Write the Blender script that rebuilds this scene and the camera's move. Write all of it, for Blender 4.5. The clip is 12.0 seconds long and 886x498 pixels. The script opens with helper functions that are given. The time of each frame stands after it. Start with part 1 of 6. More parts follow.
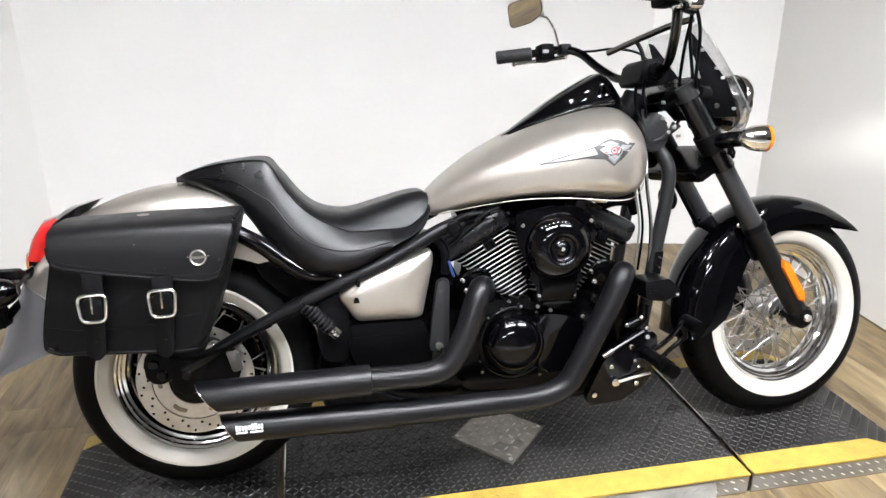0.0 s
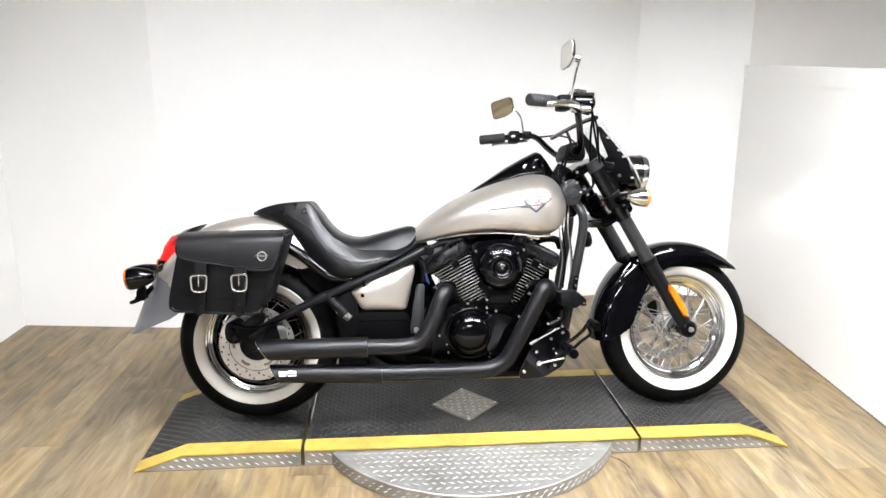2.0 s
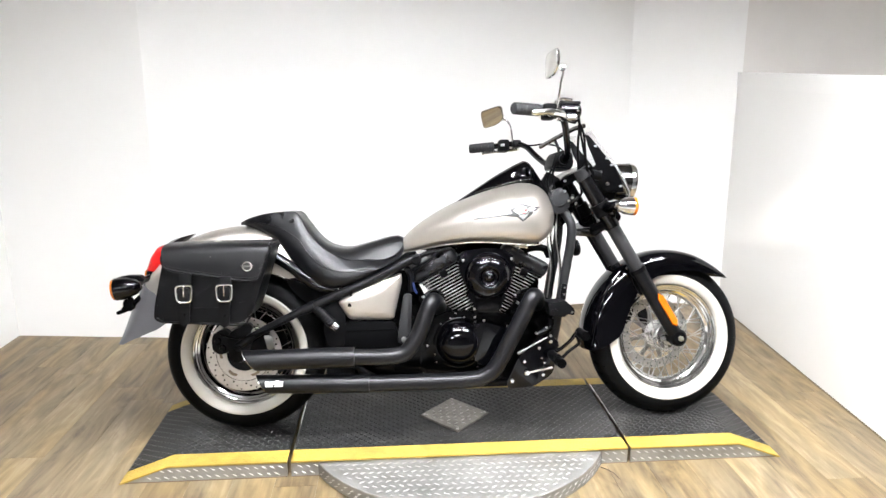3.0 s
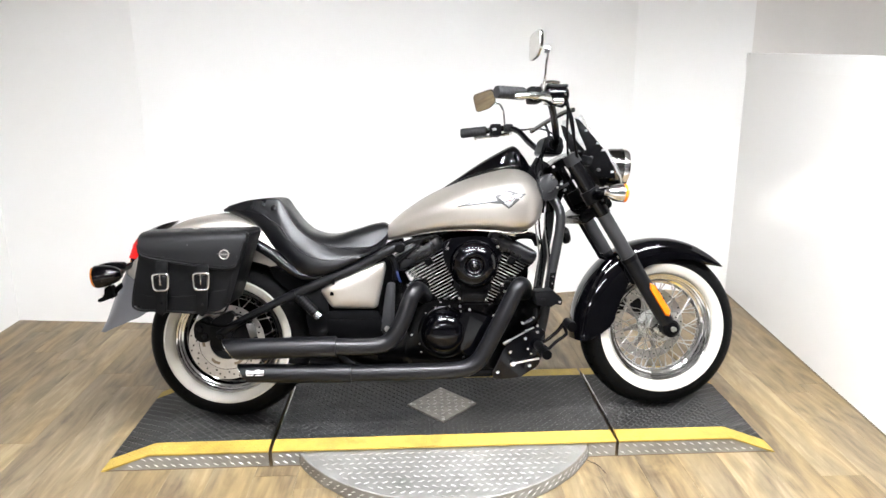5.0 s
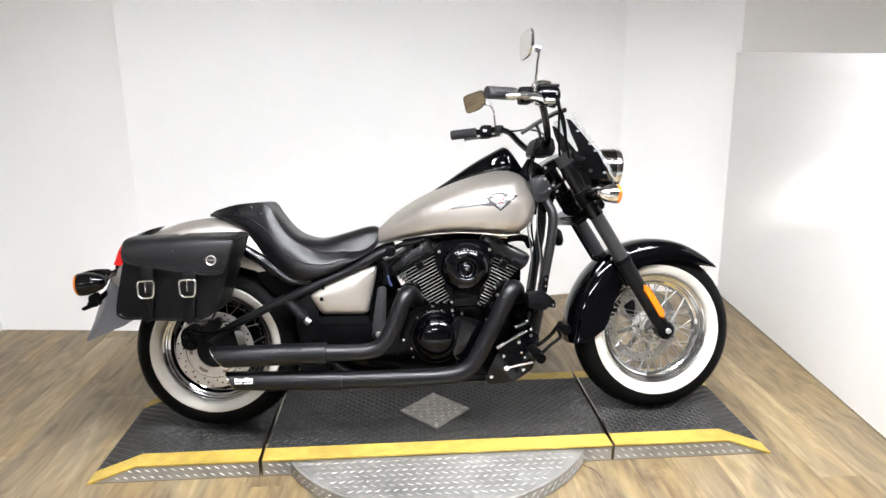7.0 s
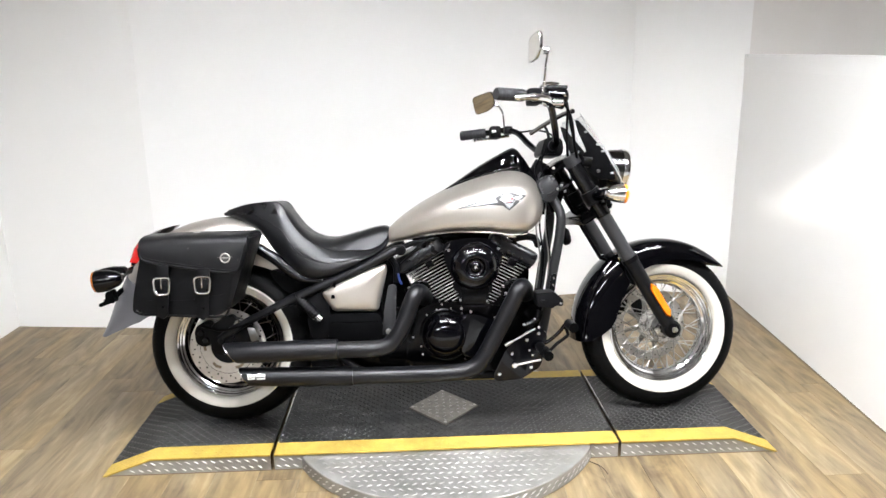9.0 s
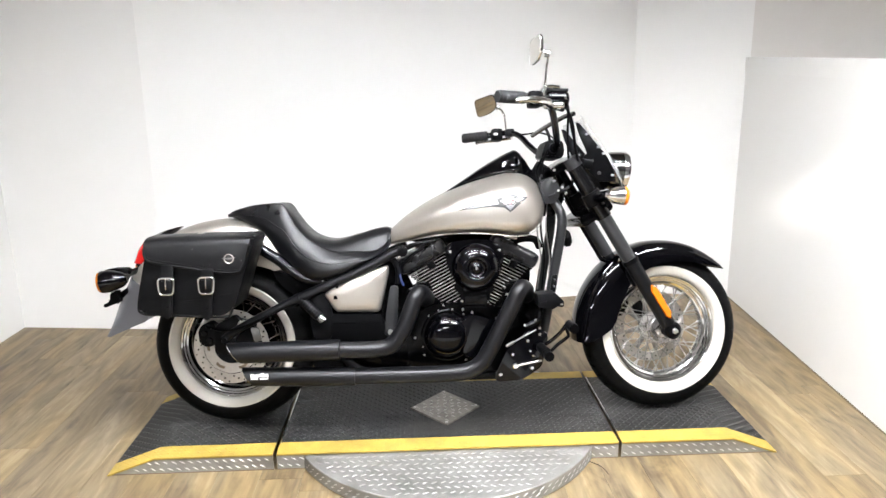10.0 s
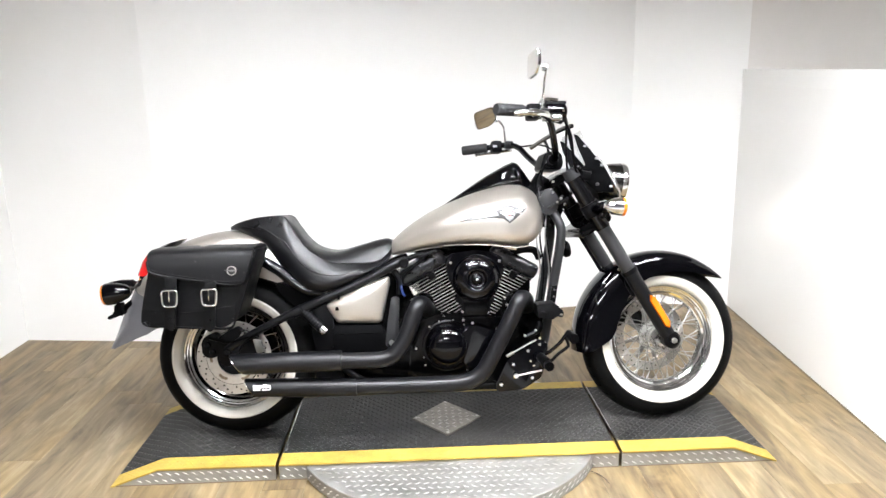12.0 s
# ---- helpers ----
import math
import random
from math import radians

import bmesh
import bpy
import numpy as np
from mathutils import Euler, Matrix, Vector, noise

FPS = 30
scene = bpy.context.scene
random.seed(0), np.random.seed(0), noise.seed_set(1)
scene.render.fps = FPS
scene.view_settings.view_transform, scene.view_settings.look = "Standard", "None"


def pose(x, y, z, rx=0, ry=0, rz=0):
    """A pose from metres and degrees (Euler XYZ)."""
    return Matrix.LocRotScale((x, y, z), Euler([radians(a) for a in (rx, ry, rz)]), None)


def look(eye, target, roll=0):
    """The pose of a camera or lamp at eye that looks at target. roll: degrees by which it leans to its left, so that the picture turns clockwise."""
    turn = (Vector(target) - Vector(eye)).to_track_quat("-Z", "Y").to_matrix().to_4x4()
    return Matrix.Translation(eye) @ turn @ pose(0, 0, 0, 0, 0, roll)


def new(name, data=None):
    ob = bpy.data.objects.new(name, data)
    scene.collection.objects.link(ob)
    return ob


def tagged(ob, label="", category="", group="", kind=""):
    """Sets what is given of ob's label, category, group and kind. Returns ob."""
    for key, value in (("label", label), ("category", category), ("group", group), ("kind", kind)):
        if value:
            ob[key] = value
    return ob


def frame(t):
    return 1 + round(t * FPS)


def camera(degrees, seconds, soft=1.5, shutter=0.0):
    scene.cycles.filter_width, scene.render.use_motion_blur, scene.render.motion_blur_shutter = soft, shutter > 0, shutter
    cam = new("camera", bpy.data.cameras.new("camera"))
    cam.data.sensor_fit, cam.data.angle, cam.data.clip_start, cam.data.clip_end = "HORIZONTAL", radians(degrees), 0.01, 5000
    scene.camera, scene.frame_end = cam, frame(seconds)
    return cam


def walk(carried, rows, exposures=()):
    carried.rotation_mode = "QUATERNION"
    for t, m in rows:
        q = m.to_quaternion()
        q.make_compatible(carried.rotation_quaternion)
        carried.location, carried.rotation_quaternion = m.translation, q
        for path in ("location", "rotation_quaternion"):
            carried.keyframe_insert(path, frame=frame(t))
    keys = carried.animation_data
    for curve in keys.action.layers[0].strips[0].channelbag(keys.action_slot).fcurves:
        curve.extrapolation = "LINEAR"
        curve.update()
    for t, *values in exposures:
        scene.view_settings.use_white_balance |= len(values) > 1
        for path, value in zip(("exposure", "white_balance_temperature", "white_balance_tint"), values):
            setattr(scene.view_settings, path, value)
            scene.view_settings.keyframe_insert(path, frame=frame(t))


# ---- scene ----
cam = camera(64.4, 12.0)
PATH = [
    (0, (-0.504, -1.741, 1.289), (-0.147, 0.106, 0.612), -0.3),
    (0.2, (-0.497, -1.889, 1.318), (-0.166, -0.022, 0.683), 0.1),
    (0.5, (-0.432, -2.066, 1.342), (-0.168, -0.168, 0.77), -0.2),
    (0.7, (-0.393, -2.169, 1.342), (-0.182, -0.268, 0.758), 0.9),
    (1, (-0.317, -2.324, 1.376), (-0.159, -0.405, 0.836), 0.9),
    (1.5, (-0.342, -2.575, 1.379), (-0.16, -0.645, 0.889), -0.1),
    (2, (-0.31, -2.673, 1.381), (-0.157, -0.736, 0.904), 0.1),
    (2.5, (-0.25, -2.663, 1.391), (-0.152, -0.718, 0.932), 1.2),
    (3, (-0.245, -2.669, 1.384), (-0.104, -0.726, 0.929), -0.2),
    (5, (-0.101, -2.614, 1.387), (-0.024, -0.679, 0.885), -0.5),
    (5.5, (-0.094, -2.614, 1.386), (-0.002, -0.678, 0.891), -1.2),
    (6, (-0.096, -2.606, 1.383), (0.003, -0.671, 0.886), -1.1),
    (6.5, (-0.104, -2.595, 1.378), (-0.001, -0.658, 0.892), -1.1),
    (7, (-0.105, -2.576, 1.376), (0.001, -0.641, 0.884), -0.9),
    (9, (-0.109, -2.617, 1.378), (-0.028, -0.679, 0.889), -0.9),
    (9.5, (-0.108, -2.633, 1.379), (-0.037, -0.694, 0.894), -1.1),
    (10, (-0.104, -2.639, 1.376), (-0.032, -0.698, 0.896), -0.9),
    (10.5, (-0.103, -2.649, 1.378), (-0.038, -0.708, 0.901), -0.9),
    (11, (-0.104, -2.656, 1.379), (-0.032, -0.716, 0.901), -1.1),
    (11.5, (-0.102, -2.663, 1.377), (-0.032, -0.719, 0.912), -1.0),
    (12, (-0.1, -2.665, 1.381), (-0.032, -0.717, 0.933), -1.2),
]
walk(cam, [(t, look(eye, target, roll)) for t, eye, target, roll in PATH],
     exposures=[(0.0, -0.31), (0.5, -0.20), (1.5, -0.02), (3.0, 0.06), (5.0, 0.02), (7.0, -0.18), (9.0, -0.15), (10.5, -0.03), (12.0, 0.07)])

# ---- light: a bright showroom bay under rows of ceiling tubes ----
world = bpy.data.worlds.new("room_air")
scene.world = world
world.use_nodes = True
world.node_tree.nodes["Background"].inputs[0].default_value = (1.0, 0.97, 0.93, 1)
world.node_tree.nodes["Background"].inputs[1].default_value = 0.02


LAMP_STRENGTH = 190.0  # of the ceiling diffusers
SPOT_STRENGTH = 560.0  # of the small downlights
# a narrow track spot high in the hall, whose beam grazes the partition
beam = bpy.data.lights.new("track_spot", "SPOT")
beam.energy, beam.color, beam.spot_size, beam.spot_blend, beam.shadow_soft_size = 12500.0, (1.0, 0.96, 0.91), math.radians(3.4), 1.0, 0.05
beam_ob = new("track_spot", beam)
beam_ob.matrix_world = look((0.55, -5.0, 2.60), (1.71, -0.02, 0.96))

# ---- materials ----
def material(name):
    m = bpy.data.materials.new(name)
    m.use_nodes = True
    nt = m.node_tree
    return m, nt, nt.nodes["Principled BSDF"]


def plain(name, colour, rough=0.4, metal=0.0, coat=0.0, vary=0.12, scale=30.0, bump=0.0, bump_scale=200.0, rough_vary=0.1, spec=0.5):
    """A surface with two scales of tone, gloss variation and a fine relief."""
    m, nt, b = material(name)
    n = nt.nodes
    tc = n.new("ShaderNodeTexCoord")
    big = n.new("ShaderNodeTexNoise")
    big.inputs["Scale"].default_value, big.inputs["Detail"].default_value = scale * 0.15, 4
    fine = n.new("ShaderNodeTexNoise")
    fine.inputs["Scale"].default_value, fine.inputs["Detail"].default_value = scale, 6
    mix = n.new("ShaderNodeMath")
    mix.operation = "ADD"
    nt.links.new(tc.outputs["Object"], big.inputs["Vector"])
    nt.links.new(tc.outputs["Object"], fine.inputs["Vector"])
    nt.links.new(big.outputs["Fac"], mix.inputs[0])
    nt.links.new(fine.outputs["Fac"], mix.inputs[1])
    ramp = n.new("ShaderNodeMapRange")
    ramp.inputs["From Min"].default_value, ramp.inputs["From Max"].default_value = 0.6, 1.4
    ramp.inputs["To Min"].default_value, ramp.inputs["To Max"].default_value = 1 - vary, 1 + vary
    nt.links.new(mix.outputs[0], ramp.inputs["Value"])
    col = n.new("ShaderNodeVectorMath")
    col.operation = "SCALE"
    col.inputs[0].default_value = colour
    nt.links.new(ramp.outputs[0], col.inputs["Scale"])
    nt.links.new(col.outputs[0], b.inputs["Base Color"])
    rr = n.new("ShaderNodeMapRange")
    rr.inputs["From Min"].default_value, rr.inputs["From Max"].default_value = 0.6, 1.4
    rr.inputs["To Min"].default_value, rr.inputs["To Max"].default_value = max(rough - rough_vary, 0.02), rough + rough_vary
    nt.links.new(mix.outputs[0], rr.inputs["Value"])
    nt.links.new(rr.outputs[0], b.inputs["Roughness"])
    b.inputs["Metallic"].default_value = metal
    b.inputs["Specular IOR Level"].default_value = spec
    b.inputs["Coat Weight"].default_value = coat
    b.inputs["Coat Roughness"].default_value = 0.04
    if bump:
        grain = n.new("ShaderNodeTexNoise")
        grain.inputs["Scale"].default_value, grain.inputs["Detail"].default_value = bump_scale, 3
        nt.links.new(tc.outputs["Object"], grain.inputs["Vector"])
        bp = n.new("ShaderNodeBump")
        bp.inputs["Strength"].default_value, bp.inputs["Distance"].default_value = bump, 0.002
        nt.links.new(grain.outputs["Fac"], bp.inputs["Height"])
        nt.links.new(bp.outputs[0], b.inputs["Normal"])
    return m


WALL = plain("white_wall_laminate", (0.79, 0.78, 0.76), 0.34, vary=0.012, scale=6, bump=0.02, bump_scale=30, rough_vary=0.05)
TRIM = plain("white_trim", (0.80, 0.79, 0.77), 0.35, vary=0.02)
HALL = plain("white_hall_wall", (0.40, 0.39, 0.375), 0.8, vary=0.1, scale=4)
TAN = plain("tan_hall_wall", (0.64, 0.545, 0.42), 0.8, vary=0.08, scale=4)
CEIL = plain("ceiling_grey", (0.28, 0.27, 0.26), 0.8, vary=0.06)
SUBFLOOR = plain("floor_gap", (0.16, 0.12, 0.08), 0.7)
PAINT = plain("champagne_paint", (0.475, 0.438, 0.392), 0.37, metal=0.85, coat=0.25, vary=0.03, scale=900, rough_vary=0.03)
BLACK = plain("gloss_black_paint", (0.0010, 0.0010, 0.0014), 0.06, vary=0.2, rough_vary=0.03, spec=0.30)
SATIN = plain("satin_black_coating", (0.0020, 0.0020, 0.0024), 0.38, vary=0.2, bump=0.05, bump_scale=900, spec=0.09)
ROCKER = plain("rocker_satin_black", (0.0060, 0.0060, 0.0070), 0.30, vary=0.15, bump=0.03, bump_scale=600, spec=0.34)
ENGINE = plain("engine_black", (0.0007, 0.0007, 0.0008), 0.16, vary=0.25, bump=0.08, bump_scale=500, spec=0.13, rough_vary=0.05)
PIPE = plain("matte_black_ceramic", (0.0046, 0.0046, 0.0054), 0.34, vary=0.15, scale=60, bump=0.04, bump_scale=900, spec=0.24, rough_vary=0.05)
FORK = plain("black_fork_coating", (0.0034, 0.0034, 0.0040), 0.34, vary=0.15, bump=0.04, bump_scale=900, spec=0.18, rough_vary=0.05)
REAR_AMBER = plain("dark_amber_lens", (0.50, 0.13, 0.012), 0.15, coat=0.6, vary=0.05)
FRAME_GREY = plain("dark_grey_frame_paint", (0.010, 0.010, 0.011), 0.42, vary=0.15, spec=0.28)
GRIP = plain("grey_black_grip_rubber", (0.016, 0.016, 0.017), 0.6, vary=0.15, bump=0.1, spec=0.3)
SMOKED = plain("smoked_chrome", (0.15, 0.148, 0.145), 0.16, metal=1.0, vary=0.08)
FIN_EDGE = plain("machined_fin_edge", (0.27, 0.265, 0.255), 0.42, metal=0.9, vary=0.15, scale=60)
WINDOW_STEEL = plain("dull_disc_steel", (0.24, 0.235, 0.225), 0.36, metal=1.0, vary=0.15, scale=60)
CHROME = plain("chrome", (0.86, 0.86, 0.86), 0.06, metal=1.0, vary=0.03, rough_vary=0.03)
ALU = plain("brushed_aluminium", (0.62, 0.61, 0.59), 0.3, metal=1.0, vary=0.12, scale=80)
SPOKE = plain("spoke_steel", (0.34, 0.335, 0.325), 0.42, metal=1.0, vary=0.08)
# darker copy of the wall white: the far stretch's dimness is in the colour
FAR_DIM = plain("dimmed_far_wall", (0.68, 0.65, 0.615), 0.7, vary=0.04, scale=4)
STEEL = plain("brake_steel", (0.50, 0.475, 0.44), 0.42, metal=1.0, vary=0.14, scale=60)
RUBBER = plain("tyre_rubber", (0.0026, 0.0026, 0.0026), 0.55, vary=0.3, bump=0.1, bump_scale=300, spec=0.05)
WHITEWALL = plain("whitewall_rubber", (0.43, 0.41, 0.365), 0.5, vary=0.10, scale=18)
VINYL = plain("seat_vinyl", (0.0024, 0.0024, 0.0030), 0.33, vary=0.15, bump=0.2, bump_scale=420, spec=0.34)
LEATHER = plain("bag_leather", (0.0014, 0.0014, 0.0017), 0.46, vary=0.3, scale=25, bump=0.12, bump_scale=260, spec=0.14)
# lighter copy of the bag leather: the flap's brighter sheen is in the colour
LIT_LEATHER = plain("lit_flap_leather", (0.0030, 0.0030, 0.0036), 0.42, vary=0.25, scale=25, bump=0.10, bump_scale=260, spec=0.30)
PLASTIC = plain("black_plastic", (0.0012, 0.0012, 0.0014), 0.42, vary=0.2, bump=0.1, bump_scale=500, spec=0.04)
GREY_PLASTIC = plain("grey_plastic", (0.010, 0.010, 0.011), 0.45, vary=0.1, bump=0.05, spec=0.16)
AMBER = plain("amber_lens", (0.62, 0.15, 0.008), 0.15, coat=0.8, vary=0.05)
RED = plain("red_lens", (0.42, 0.008, 0.008), 0.15, coat=1.0, vary=0.06)
MIRROR = plain("mirror_glass", (0.93, 0.92, 0.89), 0.03, metal=1.0, vary=0.01, rough_vary=0.01)
LABEL_SILVER = plain("silver_print", (0.42, 0.42, 0.41), 0.35, metal=0.6)
LABEL_RED = plain("red_enamel", (0.34, 0.045, 0.05), 0.25)
# grey stands for the dark floor and room mirrored in the champagne paint
FENDER_DIM = plain("dimmed_mudguard_paint", (0.13, 0.13, 0.142), 0.35, metal=0.5, coat=0.4, vary=0.05)
BADGE_DARK = plain("dark_badge_metal", (0.022, 0.021, 0.021), 0.5, metal=0.0)
BADGE_WING = plain("badge_wing_silver", (0.26, 0.26, 0.265), 0.45, metal=0.5, vary=0.08)
BLUE_WIRE = plain("blue_wire_sleeve", (0.008, 0.02, 0.10), 0.4)
LABEL_WHITE = plain("white_print", (0.80, 0.80, 0.78), 0.45)
GALV = plain("galvanised_plate", (0.27, 0.26, 0.243), 0.44, metal=0.55, vary=0.38, scale=14, bump=0.1, bump_scale=80)
WORN_EDGE = plain("polished_tread_tops", (0.60, 0.59, 0.57), 0.38, metal=0.4, vary=0.2, scale=40)
HATCH = plain("worn_hatch_steel", (0.20, 0.183, 0.160), 0.42, metal=0.7, vary=0.45, scale=40, bump=0.15, bump_scale=80)
HATCH_TREAD = plain("rubbed_hatch_lozenges", (0.42, 0.40, 0.37), 0.36, metal=0.7, vary=0.3, scale=40)
FORK_GLOSS = plain("gloss_fork_black", (0.0016, 0.0016, 0.0019), 0.20, vary=0.15, spec=0.36, rough_vary=0.04)
FORK_GREY = plain("grey_black_stanchion", (0.020, 0.020, 0.021), 0.40, vary=0.15, spec=0.34)
RIM = plain("rim_chrome", (0.72, 0.715, 0.705), 0.09, metal=1.0, vary=0.05, rough_vary=0.04)
# the hall's darkness on this side is put into the wall colour
SHADED_HALL = plain("shaded_hall_wall", (0.11, 0.095, 0.080), 0.8, vary=0.15, scale=4)
# invented grey for the unseen rear floor, so chrome mirrors no golden wood
NEUTRAL_FLOOR = plain("neutral_reflection_floor", (0.42, 0.415, 0.405), 0.45, vary=0.08, scale=5)
YELLOW = plain("yellow_safety_paint", (0.36, 0.25, 0.050), 0.55, vary=0.32, scale=22, bump=0.08, spec=0.3)


def glass_material(name, colour=(1, 1, 1, 1), rough=0.02):
    m, nt, b = material(name)
    b.inputs["Base Color"].default_value, b.inputs["Roughness"].default_value = colour, rough
    b.inputs["Transmission Weight"].default_value, b.inputs["IOR"].default_value = 0.86, 1.10
    return m


CLEAR = glass_material("clear_screen", (0.97, 0.98, 0.98, 1))


def wood_material():
    m, nt, b = material("oak_plank_vinyl")
    n = nt.nodes
    tc, info = n.new("ShaderNodeTexCoord"), n.new("ShaderNodeObjectInfo")
    shift = n.new("ShaderNodeVectorMath")
    shift.operation = "SCALE"
    shift.inputs[0].default_value = (7.0, 13.0, 3.0)
    nt.links.new(info.outputs["Random"], shift.inputs["Scale"])
    add = n.new("ShaderNodeVectorMath")
    add.operation = "ADD"
    nt.links.new(tc.outputs["Object"], add.inputs[0])
    nt.links.new(shift.outputs[0], add.inputs[1])
    def noise_at(scale_xyz, detail, distortion=0.0, rough=0.5):
        mp, tex = n.new("ShaderNodeMapping"), n.new("ShaderNodeTexNoise")
        mp.inputs["Scale"].default_value = scale_xyz
        tex.inputs["Scale"].default_value, tex.inputs["Detail"].default_value = 1.0, detail
        tex.inputs["Distortion"].default_value, tex.inputs["Roughness"].default_value = distortion, rough
        nt.links.new(add.outputs[0], mp.inputs["Vector"])
        nt.links.new(mp.outputs[0], tex.inputs["Vector"])
        return tex.outputs["Fac"]

    def weigh(sock, gain, rest):
        """rest + gain * (sock - 0.5)"""
        a = n.new("ShaderNodeMath")
        a.operation = "MULTIPLY_ADD"
        a.inputs[1].default_value = gain
        nt.links.new(sock, a.inputs[0])
        if rest is None:
            a.inputs[2].default_value = 0.5 - 0.5 * gain
            return a.outputs[0]
        b2 = n.new("ShaderNodeMath")
        b2.operation = "ADD"
        b2.inputs[1].default_value = -0.5 * gain
        nt.links.new(rest, a.inputs[2])
        nt.links.new(a.outputs[0], b2.inputs[0])
        return b2.outputs[0]

    patch = noise_at((13.0, 2.9, 1.0), 4, 1.2, 0.55)
    grain = noise_at((34.0, 2.4, 1.0), 6, 1.0, 0.55)
    streak = noise_at((130.0, 5.0, 1.0), 4)
    hue = noise_at((6.0, 1.1, 1.0), 2, 0.3)
    tone = weigh(streak, 0.16, weigh(grain, 0.55, weigh(patch, 1.0, weigh(info.outputs["Random"], 0.22, None))))
    ramps = []
    for cols in (((0.24, (0.072, 0.053, 0.031, 1)), (0.46, (0.143, 0.108, 0.066, 1)), (0.62, (0.184, 0.144, 0.090, 1)), (0.80, (0.253, 0.208, 0.137, 1))),
                 ((0.24, (0.092, 0.064, 0.032, 1)), (0.46, (0.168, 0.120, 0.061, 1)), (0.62, (0.217, 0.159, 0.081, 1)), (0.80, (0.277, 0.217, 0.122, 1)))):
        ramp = n.new("ShaderNodeValToRGB")
        els = ramp.color_ramp.elements
        els[0].position, els[0].color = cols[0]
        els[1].position, els[1].color = cols[-1]
        for pos, col in cols[1:-1]:
            els.new(pos).color = col
        nt.links.new(tone, ramp.inputs["Fac"])
        ramps.append(ramp)
    pick = n.new("ShaderNodeMapRange")
    pick.inputs["From Min"].default_value, pick.inputs["From Max"].default_value = 0.38, 0.62
    nt.links.new(hue, pick.inputs["Value"])
    blend = n.new("ShaderNodeMixRGB")
    nt.links.new(pick.outputs[0], blend.inputs["Fac"])
    nt.links.new(ramps[0].outputs[0], blend.inputs["Color1"])
    nt.links.new(ramps[1].outputs[0], blend.inputs["Color2"])
    nt.links.new(blend.outputs[0], b.inputs["Base Color"])
    b.inputs["Roughness"].default_value, b.inputs["Specular IOR Level"].default_value = 0.44, 0.28
    bp = n.new("ShaderNodeBump")
    bp.inputs["Strength"].default_value, bp.inputs["Distance"].default_value = 0.15, 0.001
    nt.links.new(streak, bp.inputs["Height"])
    nt.links.new(bp.outputs[0], b.inputs["Normal"])
    return m


def deck_material():
    """Black tread plate, greyed in worn patches."""
    m, nt, b = material("black_tread_plate")
    n = nt.nodes
    tc = n.new("ShaderNodeTexCoord")
    wear, grit = n.new("ShaderNodeTexNoise"), n.new("ShaderNodeTexNoise")
    wear.inputs["Scale"].default_value, wear.inputs["Detail"].default_value, wear.inputs["Roughness"].default_value = 2.6, 6, 0.62
    grit.inputs["Scale"].default_value, grit.inputs["Detail"].default_value = 160.0, 3
    ramp = n.new("ShaderNodeValToRGB")
    ramp.color_ramp.elements[0].position, ramp.color_ramp.elements[0].color = 0.38, (0.0016, 0.0016, 0.0017, 1)
    ramp.color_ramp.elements[1].position, ramp.color_ramp.elements[1].color = 0.68, (0.022, 0.0208, 0.0192, 1)
    bp = n.new("ShaderNodeBump")
    bp.inputs["Strength"].default_value, bp.inputs["Distance"].default_value = 0.15, 0.002
    for tex in (wear, grit):
        nt.links.new(tc.outputs["Object"], tex.inputs["Vector"])
    nt.links.new(wear.outputs["Fac"], ramp.inputs["Fac"])
    nt.links.new(ramp.outputs[0], b.inputs["Base Color"])
    nt.links.new(grit.outputs["Fac"], bp.inputs["Height"])
    nt.links.new(bp.outputs[0], b.inputs["Normal"])
    b.inputs["Roughness"].default_value, b.inputs["Specular IOR Level"].default_value = 0.44, 0.20
    return m


WOOD = wood_material()
DECK = deck_material()
# lighter than the plate, both for wear and to carry the lozenges' glints
DECK_TREAD = plain("worn_glinting_tread", (0.020, 0.0192, 0.0182), 0.36, vary=0.85, scale=14, spec=0.46)


# ---- mesh helpers ----
def mesh_object(name, bm, mat, smooth=True, angle=38.0):
    bmesh.ops.recalc_face_normals(bm, faces=bm.faces)
    me = bpy.data.meshes.new(name)
    if smooth:
        lim = radians(angle)
        for e in bm.edges:
            if len(e.link_faces) == 2:
                e.smooth = e.calc_face_angle(0.0) < lim
        for f in bm.faces:
            f.smooth = True
    bm.to_mesh(me)
    bm.free()
    me.materials.append(mat)
    return new(name, me)


def part(name, bm, mat, parent, label="", m=None, smooth=True, angle=38.0):
    """Links a bmesh as one mesh object under a thing or a part."""
    if m is not None:
        bm.transform(m)
    ob = mesh_object(name, bm, mat, smooth, angle)
    ob.parent = parent
    return tagged(ob, label)


def thing(name, m, label, category, group="", kind=""):
    ob = new(name)
    ob.matrix_world = m
    return tagged(ob, label, category, group, kind)


def structure(name, bm, mat, label, category):
    return tagged(mesh_object(name, bm, mat, True), label, category, "", "structure")


def box(x0, x1, y0, y1, z0, z1, bevel=0.0, bm=None, seg=2):
    bm = bm or bmesh.new()
    vs = [bm.verts.new((x, y, z)) for x in (x0, x1) for y in (y0, y1) for z in (z0, z1)]
    fs = [bm.faces.new([vs[i] for i in q]) for q in ((0, 1, 3, 2), (4, 6, 7, 5), (0, 4, 5, 1), (2, 3, 7, 6), (0, 2, 6, 4), (1, 5, 7, 3))]
    if bevel:
        bmesh.ops.bevel(bm, geom=list({e for f in fs for e in f.edges}), offset=bevel, segments=seg, profile=0.6, affect="EDGES")
    return bm


